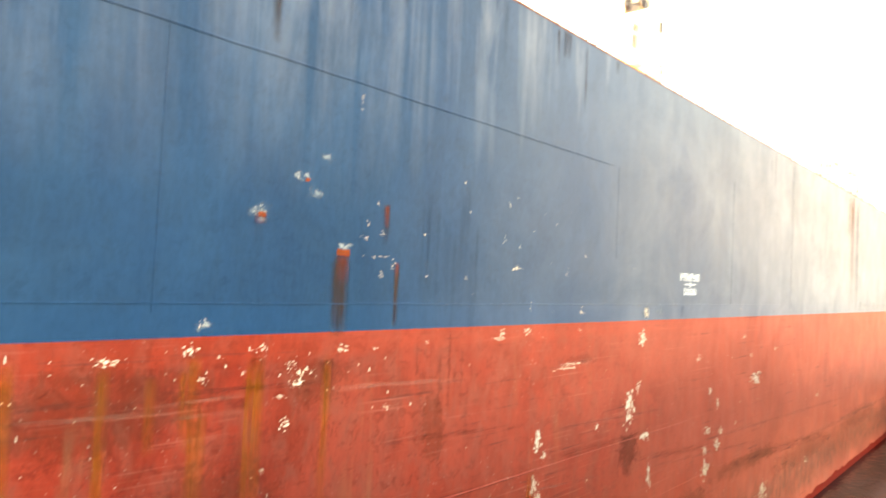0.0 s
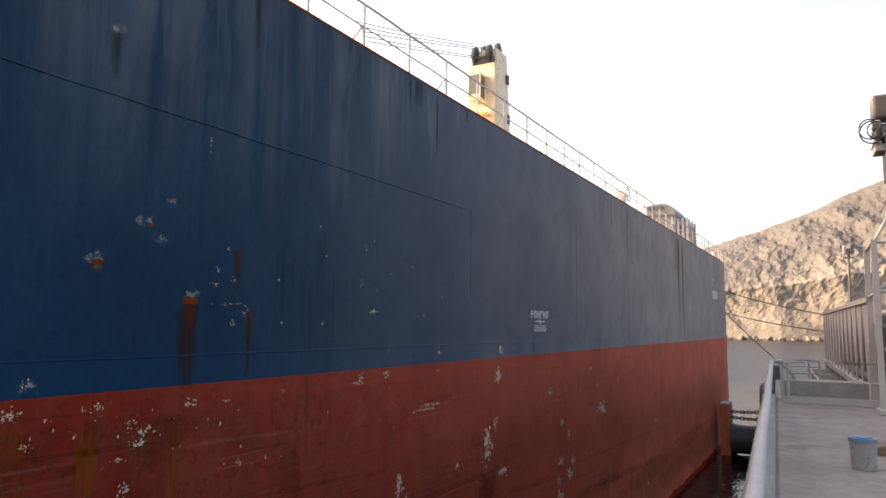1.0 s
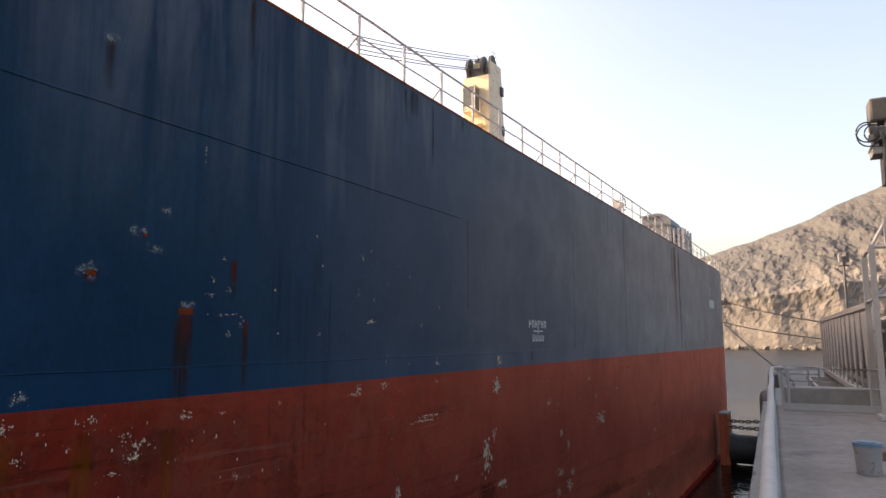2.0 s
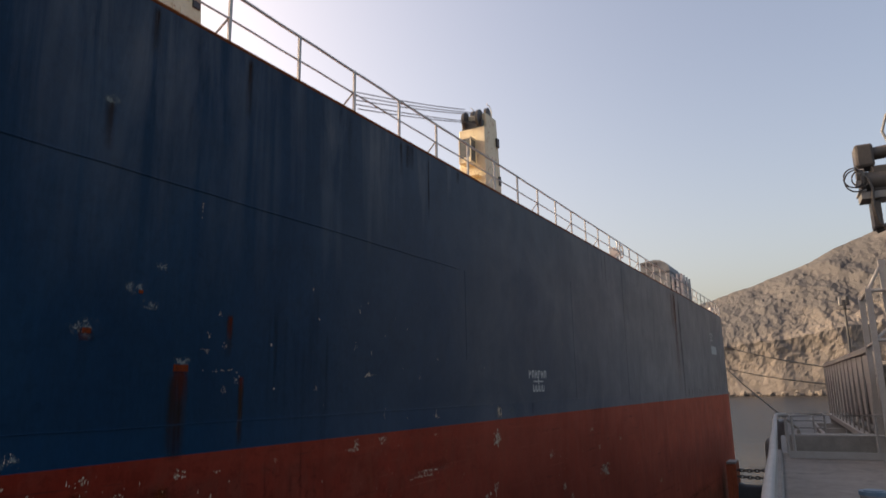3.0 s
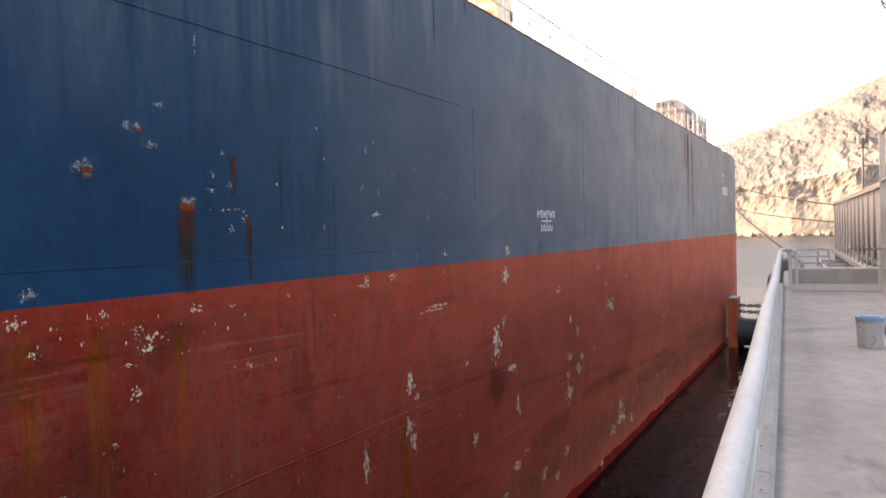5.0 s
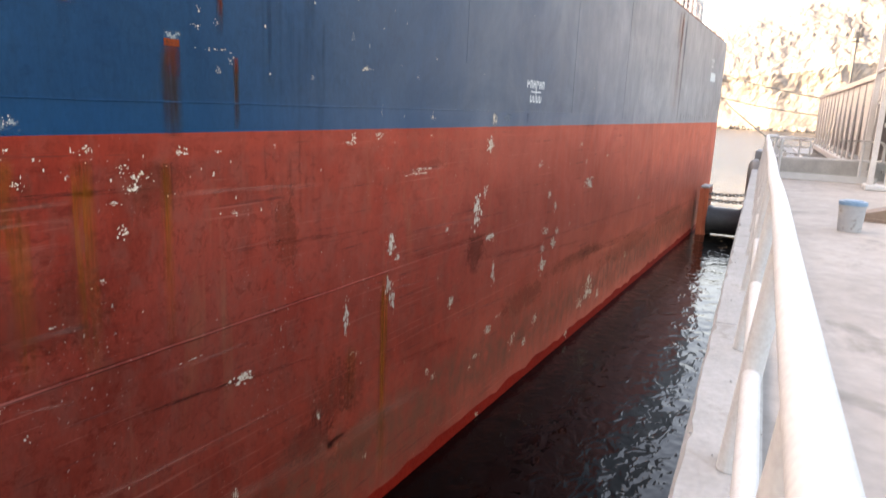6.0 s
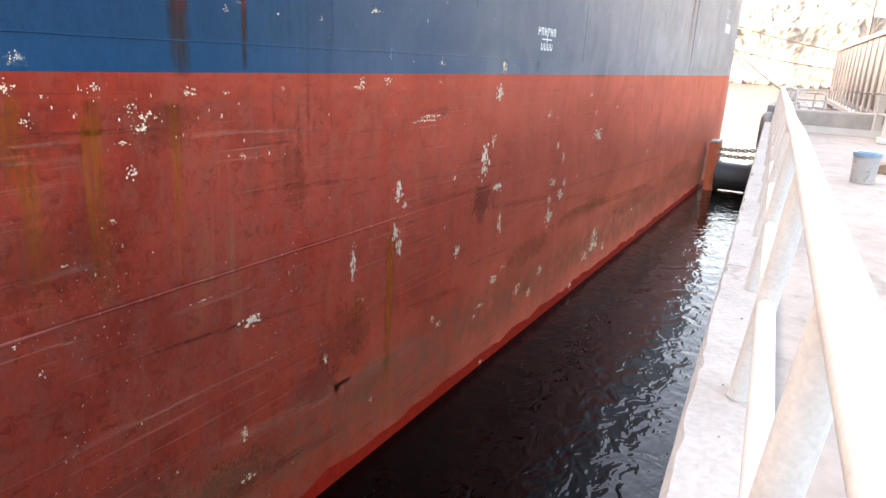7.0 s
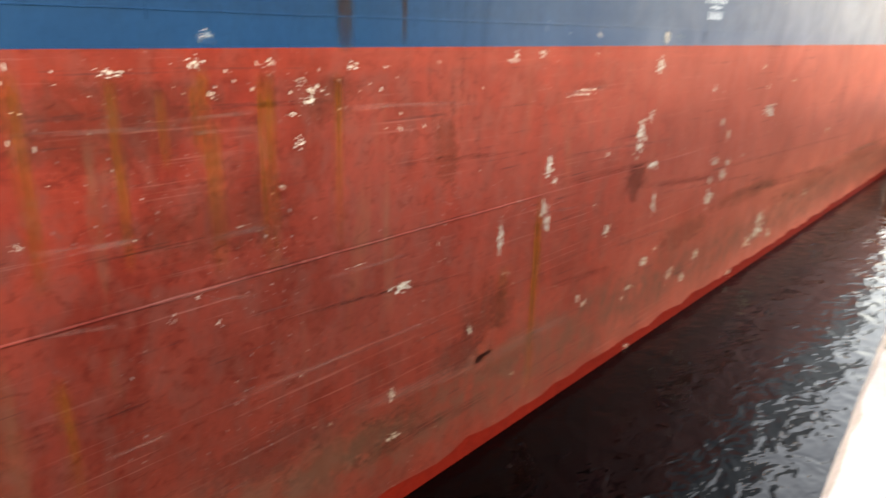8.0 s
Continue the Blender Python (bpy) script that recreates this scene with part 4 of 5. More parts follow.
    for k in range(5):
        bm = B()
        x = -0.85 + 0.42 * k
        a, b = Vector((x, -1.4 + 0.35 * (k % 2), (17.2, 16.95, 16.6, 15.9, 15.6)[k])), Vector((x * 0.5, end[1] + 1, 12.3 - 0.35 * k))
        pipe(bm, [a.lerp(b, t) - Vector((0, 0, 0.5 * t * (1 - t))) for t in np.linspace(0, 1, 12)], 0.035, 6)
        part("wire", bm, GREASE, crane)
    return crane


for crane_y in (49.9, 19.3):
    make_crane(crane_y).scale = (0.83, 0.83, 0.96)


def make_deck_house():
    """A tall store with a hooded roof, a ribbed locker against its outboard side."""
    h = thing("deck_house", "pale grey hooded steel store with a ribbed locker on the foredeck", "deck house", pose(-2.85, 57.0, DECK_Z + 0.02) @ Matrix.Diagonal((0.84, 0.86, 0.77, 1)))
    bm = B()
    box(bm, -1.45, 1.1, 0, 5.4, 0, 3.7, 0.03)
    part("house_wall", bm, HOUSE, h)
    # hood: flat behind, rounded off to the outboard side
    outline = [(-1.55, 3.7), (-1.55, 4.75), (-0.2, 4.95), (0.35, 4.85), (0.75, 4.6), (1.0, 4.25), (1.15, 3.7)]
    bm = B()
    lo = [bm.verts.new((x, -0.1, z)) for x, z in outline]
    hi = [bm.verts.new((x, 5.5, z)) for x, z in outline]
    for i in range(len(outline)):
        j = (i + 1) % len(outline)
        bm.faces.new((lo[i], lo[j], hi[j], hi[i]))
    bm.faces.new(lo[::-1])
    bm.faces.new(hi)
    bmesh.ops.recalc_face_normals(bm, faces=bm.faces)
    part("roof", bm, HOUSE, h)
    for x in (-1.35, -0.55):
        bm = B()
        box(bm, x, x + 0.6, -0.14, -0.102, 4.3, 4.65)
        part("vent_opening", bm, GREASE, h)
    bm = B()
    box(bm, 1.12, 1.95, 0.4, 4.6, 0, 3.0, 0.03)
    locker = part("locker", bm, HOUSE, h)
    bm = B()
    box(bm, 1.15, 1.35, 0.36, 0.4, 0.0, 3.35)
    rib = part("rib", bm, SHIPWHITE, locker)
    for x in (0.4, 0.78):
        twin(rib, pose(x, 0, 0))
    for k in range(3):
        twin(rib, pose(0.82, 1.0 + 1.4 * k, 0))
    bm = B()
    box(bm, 1.38, 1.55, 0.36, 0.398, 0.9, 2.6)
    part("door", bm, GREASE, locker)
    v = thing("cowl_ventilator", "small cream deck fitting with a valve wheel", "ventilator", pose(-1.6, 40.1, DECK_Z + 0.02))
    bm = B()
    tube(bm, (0, 0, 0), (0, 0, 1.3), 0.22, 16)
    tube(bm, (0, -0.25, 1.45), (0, 0.25, 1.45), 0.24, 18)
    part("cowl", bm, SHIPWHITE, v, smooth=True)
    bm = B()
    pipe(bm, [(0.3 + 0.0, 0.35 * math.cos(a) + 0.3, 1.5 + 0.35 * math.sin(a)) for a in np.linspace(0, 6.28, 18)], 0.04, 6)
    tube(bm, (0.1, 0.3, 1.5), (0.34, 0.3, 1.5), 0.05, 8)
    part("wheel", bm, SHIPWHITE, v)
    bm = B()
    tube(bm, (0, 0.6, 0), (0, 0.6, 2.2), 0.04, 8)
    part("pole", bm, SHIPWHITE, v)
    for y, hh in ((70.5, 1.1), (72.3, 0.9), (73.4, 1.2)):
        b = thing("mooring_bitts", "small pale mooring fitting by the bow rail", "bitts", pose(side_x(y) - 0.8, y, DECK_Z + 0.02), "bow mooring fittings")
        bm = B()
        tube(bm, (0, -0.3, 0), (0, -0.3, hh), 0.16, 12)
        tube(bm, (0, 0.3, 0), (0, 0.3, hh), 0.16, 12)
        part("bitt", bm, SHIPWHITE, b, smooth=True)


make_deck_house()

# ---------------------------------------------------------------- the jetty

DECK = 7.85
KERB_U0, KERB_U1, RAIL_U, RAIL_Z = 8.186, 8.505, 8.457, 8.89


def uneven(u0, u1, v0, v1, z, du, dv, amp, seed):
    """A slab's top as a grid with slight hollows."""
    bm = B()
    us, vs = np.arange(u0, u1 + du * 0.5, du), np.arange(v0, v1 + dv * 0.5, dv)
    g = [[bm.verts.new((u, v, z + amp * noise.fractal((u * 0.8, v * 0.8, seed), 1, 2, 3))) for u in us] for v in vs]
    for j in range(len(vs) - 1):
        for i in range(len(us) - 1):
            bm.faces.new((g[j][i], g[j][i + 1], g[j + 1][i + 1], g[j + 1][i]))
    return bm


def make_jetty():
    bm = uneven(8.49, 16.4, -30, 22.6, DECK, 0.6, 0.6, 0.008, 4.0)
    box(bm, 8.51, 16.4, -30, 22.6, 6.6, DECK - 0.03)
    bmesh.ops.transform(bm, matrix=JETTY, verts=bm.verts)
    tagged(part("pavement", bm, CONCRETE, smooth=True), "dusty pale concrete jetty deck", "jetty deck", kind="structure")
    # the kerb is cast in lengths, chipped along its outer arris
    rng = random.Random(5)
    kerb = thing("kerb", "chipped whitewashed concrete kerb along the jetty edge", "kerb", JETTY, kind="structure")
    v = -30.0
    while v < 22.5:
        ln = min(3.1, 22.6 - v)
        bm = B()
        n = 26
        ring = []
        for k in range(n + 1):
            vv = v + (ln - 0.012) * k / n
            c = 0.012 + 0.022 * abs(noise.noise((vv * 3.1, 1.7, 0.2))) + (0.02 if rng.random() < 0.1 else 0)
            w = 0.006 * noise.noise((vv * 2.3, 5.0, 0))
            prof = ((KERB_U0 + w, 6.5), (KERB_U0 + w, 7.93 - c), (KERB_U0 + c + w, 7.945), (KERB_U0 + 0.2, 7.95 + w), (KERB_U1 - 0.03, 7.95), (KERB_U1, 7.92), (KERB_U1, 6.5))
            ring.append([bm.verts.new((u, vv, z)) for u, z in prof])
        for a, b in zip(ring, ring[1:]):
            for i in range(6):
                bm.faces.new((a[i], b[i], b[i + 1], a[i + 1]))
        bm.faces.new(ring[0])
        bm.faces.new(ring[-1][::-1])
        bmesh.ops.recalc_face_normals(bm, faces=bm.faces)
        part("kerb_length", bm, KERB, kerb)
        v += ln
    # the deck stands on round piles
    bm = B()
    tube(bm, (0, 0, -4), (0, 0, 6.6), 0.45, 20)
    piles = thing("pile_row", "round concrete piles under the jetty deck", "piles", kind="structure")
    pile = None
    for u in (9.4, 12.4, 15.2):
        for v in range(-27, 23, 6):
            m = JETTY @ pose(u, v, 0)
            if pile is None:
                pile = part("pile", bm, KERB, piles, smooth=True, loc=m)
            else:
                twin(pile, m)
    for u in (9.4, 12.4):
        for v in (29, 35, 41, 47, 53, 59):
            twin(pile, JETTY @ pose(u, v, -1.0))
    # crumbs and grit lying on deck and kerb
    bm = B()
    rng = random.Random(12)
    for k in range(70):
        if k % 3:
            u, vv, z = rng.uniform(8.7, 11.5), rng.uniform(6, 20), DECK
        else:
            u, vv, z = rng.uniform(8.2, 8.6), rng.uniform(4, 10), 7.95
        s = rng.uniform(0.003, 0.008) * (1.6 if rng.random() < 0.06 else 1)
        m = JETTY @ pose(u, vv, z + s * 0.5, rng.uniform(0, 360), rng.uniform(0, 360), rng.uniform(0, 360))
        bmesh.ops.create_icosphere(bm, subdivisions=1, radius=s, matrix=m)
    tagged(part("grit", bm, DARKSTEEL), "stone grit and crumbs scattered on the jetty", "grit", kind="stuff")


make_jetty()


def make_jetty_rail():
    rail = thing("jetty_railing", "white-painted steel pipe railing on the jetty kerb", "railing", JETTY)
    # posts lean in a little from the kerb to the handrail
    bm = B()
    tube(bm, (-0.084, 0, 0), (0, 0, RAIL_Z - 7.96), 0.041, 18)
    vs = [5.12 + 1.56 * k for k in range(-9, 11)]
    post = part("post", bm, WHITE, rail, smooth=True, loc=pose(RAIL_U, vs[0], 7.951))
    for v in vs[1:]:
        twin(post, pose(RAIL_U, v, 7.951))
    bm = B()
    pts = [(RAIL_U + 0.004 * math.sin(v * 1.3), v, RAIL_Z + 0.004 * math.sin(v * 2.1)) for v in np.linspace(vs[0], 20.6, 70)]
    pts += [(RAIL_U + 0.02, 20.95, RAIL_Z), (RAIL_U + 0.09, 21.2, RAIL_Z), (RAIL_U + 0.22, 21.32, RAIL_Z)]
    pipe(bm, pts, 0.042, 20)
    part("handrail", bm, WHITE, rail, smooth=True)
    bm = B()
    pipe(bm, [(RAIL_U - 0.047, v, 8.358 + 0.003 * math.sin(v * 1.7)) for v in np.linspace(vs[0], 21.0, 60)], 0.034, 16)
    part("middle_rail", bm, WHITE, rail, smooth=True)
    cross = thing("cross_railing", "white-painted steel railing across the end of the deck", "railing", JETTY)
    bm = B()
    zt = 8.86
    pipe(bm, [(8.66, 21.4, zt - 0.9), (8.66, 21.4, zt - 0.05), (8.69, 21.4, zt), (8.75, 21.4, zt + 0.01), (10.85, 21.4, zt + 0.01), (10.95, 21.4, zt - 0.02), (11.0, 21.4, zt - 0.1), (11.0, 21.4, 8.42), (10.96, 21.4, 8.40), (8.75, 21.4, 8.40)], 0.035, 12)
    part("looped_bar", bm, WHITE, cross, smooth=True)
    for u in (8.80, 10.56):
        bm = B()
        tube(bm, (u, 21.4, DECK), (u, 21.4, zt), 0.036, 12)
        part("post", bm, WHITE, cross, smooth=True)
    bm = B()
    box(bm, 8.66, 10.95, 21.36, 21.40, DECK + 0.01, DECK + 0.17)
    part("toe_board", bm, WHITE, cross)


make_jetty_rail()


def make_beyond():
    """Past the end of the deck: a raised plinth, a lower landing with a guard rail, the fender face."""
    bm = B()
    box(bm, 8.72, 13.4, 22.75, 23.35, 6.0, 8.33, 0.04, JETTY)
    box(bm, 8.48, 8.70, 22.75, 31.0, 5.4, 7.75, 0.03, JETTY)
    tagged(part("plinth", bm, DARKSTEEL), "grey concrete plinth behind the cross railing", "plinth", kind="structure")
    bm = B()
    box(bm, 8.7, 13.4, 23.36, 66, 5.6, 7.0, 0.03, JETTY)
    tagged(part("landing", bm, CONCRETE), "lower concrete landing of the jetty", "landing", kind="structure")
    g = thing("guard_rail", "small white looped guard rail on the lower landing", "railing", JETTY)
    bm = B()
    z = 7.0
    pipe(bm, [(8.86, 28, z), (8.86, 28, 8.58), (8.92, 28, 8.64), (9.77, 28, 8.64), (9.83, 28, 8.58), (9.83, 28, z)], 0.032, 10)
    part("looped_bar", bm, WHITE, g, smooth=True)
    for zz in (8.2, 8.43):
        bm = B()
        tube(bm, (8.86, 28, zz), (9.83, 28, zz), 0.026, 10)
        part("middle_bar", bm, WHITE, g, smooth=True)
    bm = B()
    tube(bm, (9.51, 28, z), (9.51, 28, 8.64), 0.028, 10)
    part("post", bm, WHITE, g, smooth=True)
    # bollard that takes the bow line
    b = thing("cleat", "small pale mooring cleat on the plinth edge", "cleat", JETTY @ pose(8.95, 23.05, 8.33))
    bm = B()
    box(bm, -0.05, 0.05, -0.06, 0.06, 0, 0.1, 0.015)
    pipe(bm, [(0, -0.22, 0.13), (0, -0.08, 0.11), (0, 0.08, 0.11), (0, 0.22, 0.13)], 0.03, 10)
    part("casting", bm, GANTRY, b, smooth=True)
    # big tyres hung on the edge of the plinth
    for v, z, r in ((24.5, 7.5, 0.62), (24.6, 6.2, 0.6), (29.0, 6.1, 0.75)):
        t = thing("tyre_fender", "old dark tyre hung on the jetty face", "tyre", JETTY @ pose(8.27, v, z), "tyres on the jetty face")
        bm = B()
        n, k = 32, 12
        ring = [[bm.verts.new((0.2 * math.cos(b), (r - 0.22 + 0.24 * math.sin(b) * 0.95) * math.cos(a), (r - 0.22 + 0.24 * math.sin(b) * 0.95) * math.sin(a))) for b in np.linspace(0, 2 * math.pi, k, endpoint=False)] for a in np.linspace(0, 2 * math.pi, n, endpoint=False)]
        for i in range(n):
            for j in range(k):
                bm.faces.new((ring[i][j], ring[(i + 1) % n][j], ring[(i + 1) % n][(j + 1) % k], ring[i][(j + 1) % k]))
        bmesh.ops.recalc_face_normals(bm, faces=bm.faces)
        part("tread", bm, BEIGE, t, smooth=True)
        bm = B()
        tube(bm, (0.0, -0.1, r - 0.3), (0.22, -0.1, r + 0.5), 0.02, 6)
        part("lanyard", bm, ROPE, t)


make_beyond()


def make_gantry():
    g = thing("conveyor_gantry", "dusty beige steel gallery with leaning web plates beyond the deck", "gantry", JETTY)
    u0, v0, v1, zb, zt = 10.80, 22.6, 42.3, 8.0, 10.40
    for z, h in ((zb - 0.1, 0.2), (zt, 0.16)):
        bm = B()
        box(bm, u0 - 0.05, u0 + 0.2, v0, v1, z, z + h, 0.015)
        part("chord", bm, GANTRY, g)
        bm = B()
        box(bm, u0 + 2.2, u0 + 2.45, v0, v1, z, z + h, 0.015)
        part("chord", bm, GANTRY, g)
    n = 13
    step = (v1 - v0) / n
    for i in range(n + 1):
        v = v0 + i * step
        bm = B()
        w = 0.66
        # a tapered plate, broad at its head
        vs = [bm.verts.new((u0 + du, v + dv, z)) for du in (0.0, 0.045) for dv, z in ((-w, zt), (w, zt), (0.09, zb + 0.1), (-0.09, zb + 0.1))]
        for q in ((0, 1, 2, 3), (7, 6, 5, 4), (0, 4, 5, 1), (1, 5, 6, 2), (2, 6, 7, 3), (3, 7, 4, 0)):
            bm.faces.new([vs[a] for a in q])
        bmesh.ops.recalc_face_normals(bm, faces=bm.faces)
        part("web_plate", bm, GANTRY, g)
    bm = B()
    box(bm, u0 + 0.4, u0 + 2.2, v0, v1, zb + 0.05, zb + 0.13)
    part("floor_plate", bm, DARKSTEEL, g)
    # dark box added behind the web plates, so the gaps show as shade
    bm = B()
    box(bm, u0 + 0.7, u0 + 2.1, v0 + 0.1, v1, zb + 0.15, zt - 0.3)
    part("gap_backing", bm, BEIGE, g, "dark backing inside the gallery gaps")
    for v in (23.4, 33.0, 41.8):
        for u in (u0 + 0.1, u0 + 2.3):
            bm = B()
            box(bm, u - 0.14, u + 0.14, v - 0.14, v + 0.14, 6.9, zb - 0.1)
            part("leg", bm, GANTRY, g)
    for k in range(4):
        bm = B()
        box(bm, u0 - 0.9, u0 + 2.4, 28 + 4.2 * k, 28.25 + 4.2 * k, 7.45, 7.7, 0.01)
        part("cross_beam", bm, GANTRY, g)
    bm = B()
    pipe(bm, [(u0 - 0.85, 23.2, 7.9), (u0 - 0.85, 34, 7.75), (u0 - 0.85, 44, 7.75)], 0.06, 8)
    part("side_rail", bm, GANTRY, g)


make_gantry()


def make_stair_tower():
    t = thing("stair_tower", "beige steel stair tower with angle posts and sloping rails", "tower", JETTY)
    u, v = 10.62, 19.9
    for du, dv, r, zt in ((0.0, 0.0, 0.055, 11.7), (0.16, 1.2, 0.05, 11.9), (0.36, 0.15, 0.07, 12.35), (1.9, 0.0, 0.07, 12.4), (1.9, 1.8, 0.07, 12.4), (0.05, 1.85, 0.06, 11.7)):
        bm = B()
        box(bm, u + du - r, u + du + r, v + dv - r, v + dv + r, DECK, zt)
        part("post", bm, GANTRY, t)
    for a, b in (((0, 0, 11.65), (0.36, 0.15, 12.3)), ((0, 0, 11.65), (1.9, 0, 11.65)), ((0, 0, 10.55), (0.36, 0.15, 10.85)), ((0, 0, 10.55), (1.9, 0, 10.55)), ((0, 0, 11.65), (0.05, 1.85, 11.65)), ((0.36, 0.15, 12.3), (1.9, 0, 12.35)), ((0, 0, 10.5), (0.05, 1.85, 10.5))):
        bm = B()
        tube(bm, (u + a[0], v + a[1], a[2]), (u + b[0], v + b[1], b[2]), 0.04, 8)
        part("rail", bm, GANTRY, t)
    bm = B()
    box(bm, u + 0.12, u + 2.0, v + 0.1, v + 1.9, 9.75, 9.83)
    part("platform", bm, DARKSTEEL, t)
    bm = B()
    box(bm, u + 0.22, u + 2.0, v - 0.1, v + 0.0, 9.5, 9.95, 0.01)
    part("platform_beam", bm, GANTRY, t)
    bm = B()
    box(bm, u + 0.08, u + 2.0, v - 0.12, v - 0.1, 9.22, 9.32)
    part("edge_strip", bm, WHITE, t)
    for k in range(10):
        bm = B()
        box(bm, u + 0.75, u + 1.75, v + 0.1 + 0.17 * k, v + 0.3 + 0.17 * k, 7.95 + 0.18 * k, 7.99 + 0.18 * k)
        part("tread", bm, DARKSTEEL, t)
    bm = B()
    box(bm, u - 0.1, u + 0.5, v - 0.15, v + 0.4, DECK, DECK + 0.12, 0.02)
    part("footing", bm, WHITE, t)


make_stair_tower()


def make_hoist():
    """A winch head on a bracket arm that reaches out from a mast further along the deck."""
    h = thing("hoist_winch", "beige electric hoist with hoses on a mast arm over the jetty", "hoist", JETTY @ pose(10.12, 14.0, 12.58))
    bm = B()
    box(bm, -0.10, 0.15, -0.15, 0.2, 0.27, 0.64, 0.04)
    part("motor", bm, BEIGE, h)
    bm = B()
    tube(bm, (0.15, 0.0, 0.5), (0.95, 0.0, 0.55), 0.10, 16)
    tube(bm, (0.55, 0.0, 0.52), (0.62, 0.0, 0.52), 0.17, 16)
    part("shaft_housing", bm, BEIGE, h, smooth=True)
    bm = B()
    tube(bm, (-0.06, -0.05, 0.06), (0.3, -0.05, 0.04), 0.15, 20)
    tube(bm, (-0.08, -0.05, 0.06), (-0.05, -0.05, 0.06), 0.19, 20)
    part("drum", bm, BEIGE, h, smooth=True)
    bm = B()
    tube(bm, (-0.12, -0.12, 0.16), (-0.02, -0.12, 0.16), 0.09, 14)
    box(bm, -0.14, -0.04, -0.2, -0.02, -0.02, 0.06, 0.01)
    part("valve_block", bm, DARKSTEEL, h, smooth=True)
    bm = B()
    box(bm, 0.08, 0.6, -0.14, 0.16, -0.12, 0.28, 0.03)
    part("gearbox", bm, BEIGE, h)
    bm = B()
    box(bm, -0.10, 2.0, -0.2, 0.2, -0.24, -0.13, 0.01)
    box(bm, -0.12, -0.02, -0.22, 0.22, -0.13, -0.09, 0.01)
    part("bed_plate", bm, DARKSTEEL, h)
    bm = B()
    box(bm, 0.02, 0.14, -0.15, 0.15, -0.68, -0.26, 0.01)
    part("hanger_plate", bm, BEIGE, h)
    bm = B()
    pipe(bm, [(0.05, 0.0, -0.70), (0.25, 0.0, -0.62), (0.75, 0.0, -0.36)], 0.05, 8)
    part("hanger_brace", bm, BEIGE, h)
    for k, (r, du) in enumerate(((0.17, -0.14), (0.13, -0.08), (0.15, -0.17))):
        bm = B()
        pipe(bm, [(du + r * math.cos(a) * 0.9, -0.22 - 0.02 * k, 0.05 + 0.02 * k + r * math.sin(a)) for a in np.linspace(1.1, 5.6, 16)], 0.011, 8)
        part("hose", bm, BEIGE if k == 1 else GREASE, h, smooth=True)
    bm = B()
    pipe(bm, [(0.0, -0.2, 0.1), (0.05, -0.22, -0.1), (0.03, -0.22, -0.35), (0.08, -0.2, -0.62), (0.2, -0.2, -0.75), (0.5, -0.2, -0.8), (1.0, -0.1, -0.6)], 0.024, 8)
    part("hose", bm, BEIGE, h, smooth=True)
    bm = B()
    pipe(bm, [(0.36, -0.1, 0.6), (0.3, -0.1, 0.8), (0.38, -0.1, 1.05), (0.55, -0.1, 1.25), (0.8, 0, 1.3)], 0.02, 8)
    pipe(bm, [(0.62 + 0.22 * math.cos(a), -0.15, 0.5 + 0.22 * math.sin(a)) for a in np.linspace(0, 6.28, 20)], 0.018, 6)
    part("cable", bm, DARKSTEEL, h, smooth=True)
    bm = B()
    box(bm, 1.9, 2.3, -0.2, 0.2, 7.86 - 12.58, 1.6, 0.03)
    part("mast", bm, BEIGE, h)
    bm = B()
    tube(bm, (0.6, 0.0, 1.3), (2.1, 0.0, 1.5), 0.06, 8)
    part("tie", bm, BEIGE, h)


make_hoist()


def make_small_things():
    b = thing("lidded_bucket", "dusty pale bucket with a faded blue lid", "bucket", JETTY @ pose(9.57, 13.0, DECK + 0.005))
    bm = B()
    tube(bm, (0, 0, 0), (0, 0, 0.36), 0.145, 28, 0.165)
    part("pail", bm, BUCKETSIDE, b, smooth=True)
    bm = B()
    tube(bm, (0, 0, 0.361), (0, 0, 0.41), 0.178, 28, 0.172)
    tube(bm, (0, 0, 0.41), (0, 0, 0.422), 0.12, 28)
    part("lid", bm, BLUELID, b, smooth=True)
    w = thing("steel_wedge", "brown rusty steel ramp plate lying on the deck", "plate", JETTY @ pose(9.93, 14.5, DECK + 0.005, 0, 0, -12))
    bm = B()
    prism(bm, [(-0.25, -0.3), (1.1, -0.3), (1.1, 0.5), (-0.25, 0.5)], 0.0, 0.05)
    part("plate", bm, BROWN, w)
    bm = B()
    vs = [bm.verts.new(p) for p in ((-0.2, -0.25, 0.05), (1.0, -0.25, 0.05), (1.0, 0.45, 0.05), (-0.2, 0.45, 0.05), (1.0, -0.25, 0.42), (1.0, 0.45, 0.42))]
    for q in ((0, 1, 4), (3, 5, 2), (0, 4, 5, 3), (1, 2, 5, 4), (0, 3, 2, 1)):
        bm.faces.new([vs[i] for i in q])
    bmesh.ops.recalc_face_normals(bm, faces=bm.faces)
    part("ramp", bm, BROWN, w)
    f = thing("floodlight_mast", "thin mast with a cluster of floodlights", "lamp post", JETTY @ pose(14.3, 68, 0.0))
    bm = B()
    tube(bm, (0, 0, -2), (0, 0, 16.2), 0.09, 10)
    part("mast", bm, GREASE, f)
    for k, z in ((-1, 15.95), (0, 15.7), (1, 16.0)):
        bm = B()
        box(bm, k * 0.27 - 0.12, k * 0.27 + 0.12, -0.3, 0.1, z, z + 0.75, 0.04)
        part("floodlight", bm, GREASE if k > -1 else DARKSTEEL, f)
    bm = B()
    box(bm, -0.4, 0.4, -0.06, 0.06, 15.6, 15.7, 0.01)
    part("crossarm", bm, GREASE, f)


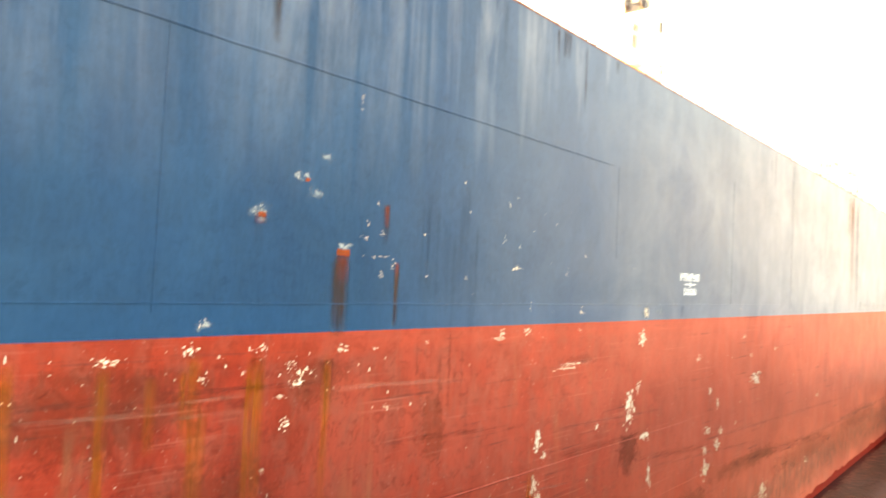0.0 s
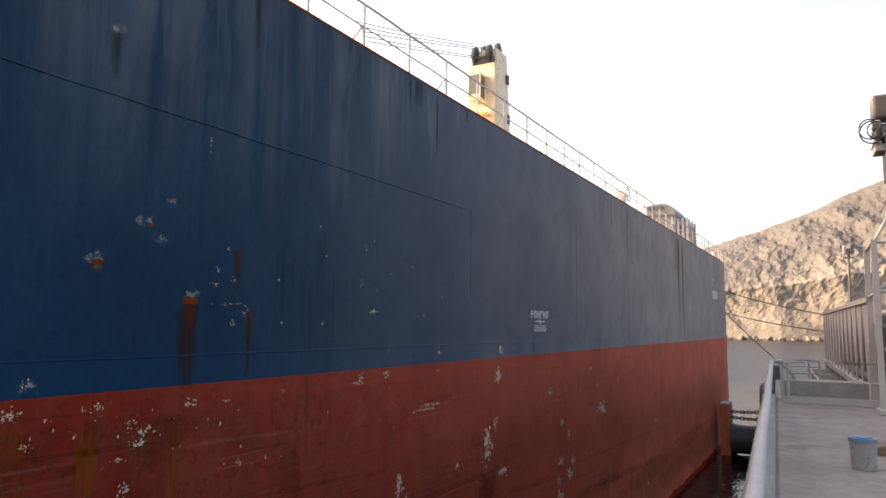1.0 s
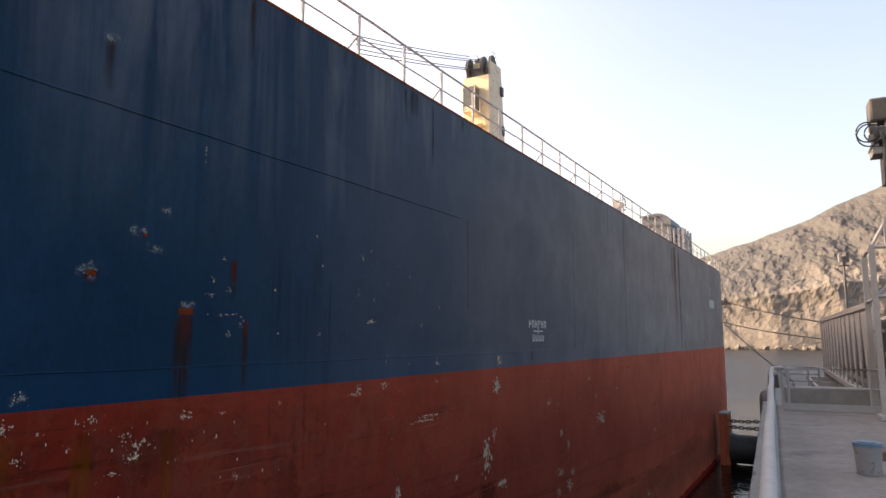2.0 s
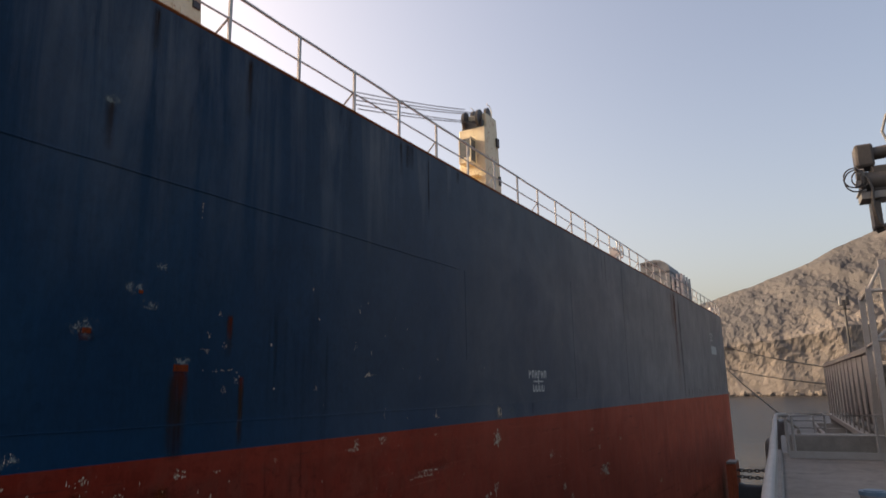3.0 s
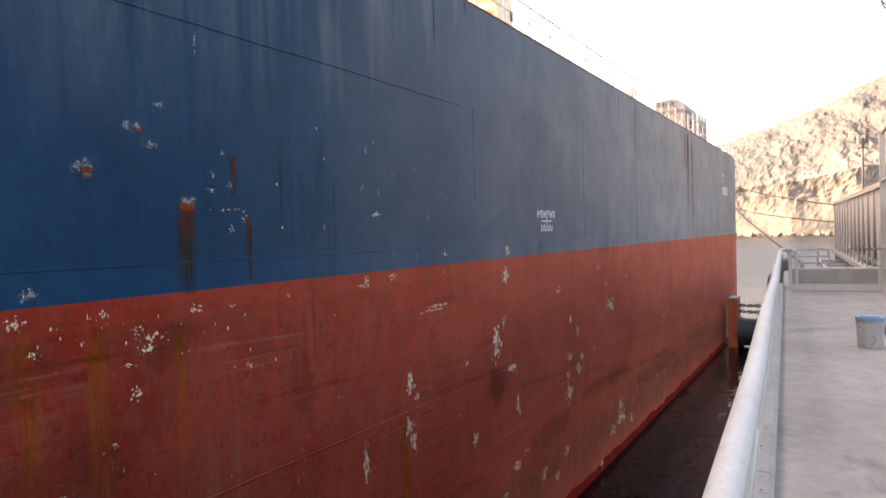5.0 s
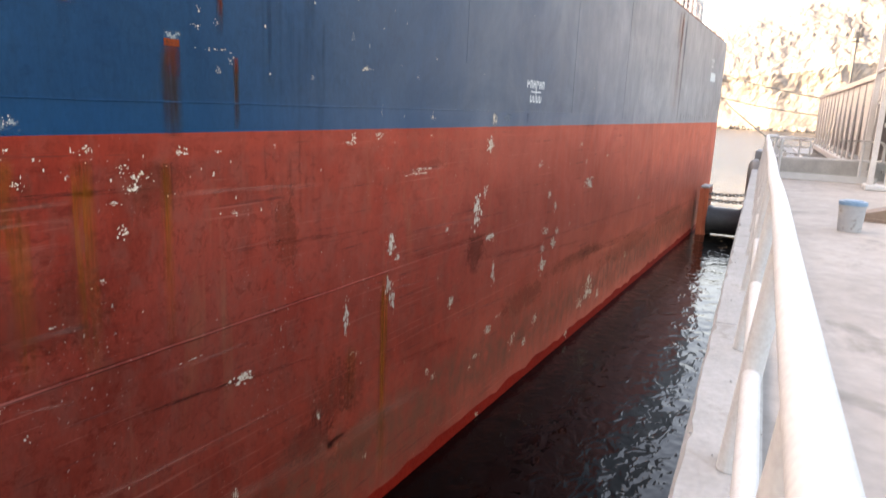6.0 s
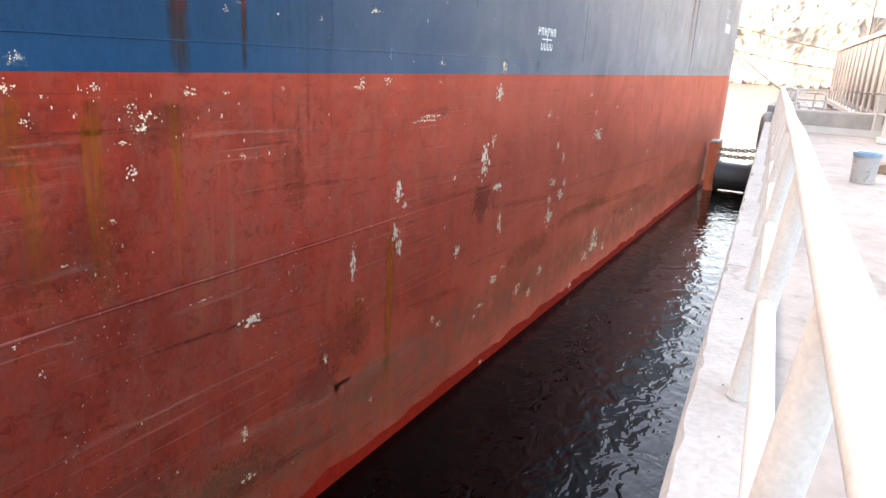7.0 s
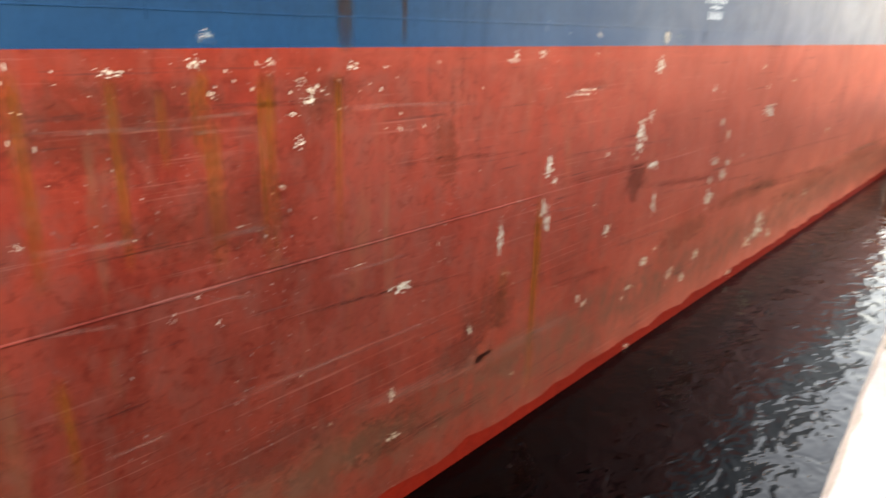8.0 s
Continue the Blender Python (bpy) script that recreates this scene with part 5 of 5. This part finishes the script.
make_small_things()


def line(name, a, b, sag, r, lab):
    bm = B()
    a, b = Vector(a), Vector(b)
    pipe(bm, [a.lerp(b, t) - Vector((0, 0, 4 * sag * t * (1 - t))) for t in np.linspace(0, 1, 20)], r, 8)
    return tagged(part(name, bm, ROPE, smooth=True), lab, "rope", "mooring lines")


P = JETTY
line("mooring_rope", (side_x(74) - 0.02, 74, 13.3), P @ Vector((10.85, 42.3, 10.42)), 0.15, 0.04, "taut dark mooring rope from the bow")
line("mooring_rope", (side_x(74.6) - 0.02, 74.6, 11.2), P @ Vector((10.85, 42.3, 9.55)), 0.15, 0.035, "taut dark mooring rope from the bow")
line("mooring_rope", (side_x(73.4) - 0.02, 73.4, 11.25), P @ Vector((8.95, 23.05, 8.46)), 0.12, 0.03, "dark mooring rope made fast on the bollard")


def make_fender():
    f = thing("cell_fender", "large black rubber fender with an orange front panel held by chains", "fender")
    bm = B()
    n = 40
    prof = ((1.2, 0.0), (1.2, 0.22), (1.1, 0.36), (1.08, 2.2), (1.22, 2.45), (1.22, 2.8))
    rings = [[bm.verts.new((1.11 + x, 61 + r * math.cos(a), 1.0 + r * math.sin(a))) for a in np.linspace(0, 2 * math.pi, n, endpoint=False)] for r, x in prof]
    for a, b in zip(rings, rings[1:]):
        for i in range(n):
            bm.faces.new((a[i], a[(i + 1) % n], b[(i + 1) % n], b[i]))
    bm.faces.new(rings[0])
    bm.faces.new(rings[-1])
    bmesh.ops.recalc_face_normals(bm, faces=bm.faces)
    part("rubber_body", bm, BLACK, f, smooth=True)
    bm = B()
    box(bm, 0.40, 0.80, 60.0, 62.0, -1.6, 3.6, 0.06)
    panel = part("panel", bm, ORANGE, f, "orange-red steel front panel")
    bm = B()
    box(bm, 0.805, 1.10, 60.05, 61.95, -1.6, 3.65, 0.03)
    part("panel_frame", bm, ORANGE, panel)
    bm = B()
    box(bm, 0.42, 1.08, 60.02, 61.97, 3.655, 3.80, 0.03)
    part("panel_cap", bm, STEEL, panel, "pale grey worn cap")
    bm = B()
    box(bm, 3.92, 4.12, 59.6, 62.4, -0.3, 2.9, 0.05)
    part("mounting_plate", bm, STEEL, f)
    # chains: interlocked oval links
    bm0 = B()
    pipe(bm0, [(0.20 * math.cos(a), 0.11 * math.sin(a), 0) for a in np.linspace(0, 2 * math.pi, 15)], 0.045, 6)
    link = None
    for yy, z0, z1 in ((60.3, 3.2, 3.4), (60.3, 2.75, 2.8)):
        for k in range(12):
            t = k / 11
            m = pose(1.2 + 2.9 * t, yy, z0 + (z1 - z0) * t - 0.35 * t * (1 - t), 90 if k % 2 else 0, 0, 0)
            if link is None:
                link = part("chain_link", bm0, GREASE, f, loc=m)
            else:
                twin(link, m)
    bm = B()
    box(bm, 4.13, 5.4, 59.0, 63.0, -3, 6.9, 0.05)
    tagged(part("fender_wall", bm, KERB), "concrete wall that carries the fender", "quay wall", kind="structure")


make_fender()


def motions():
    """The mooring lines, the ship and the jetty lie still in this shot."""


motions()
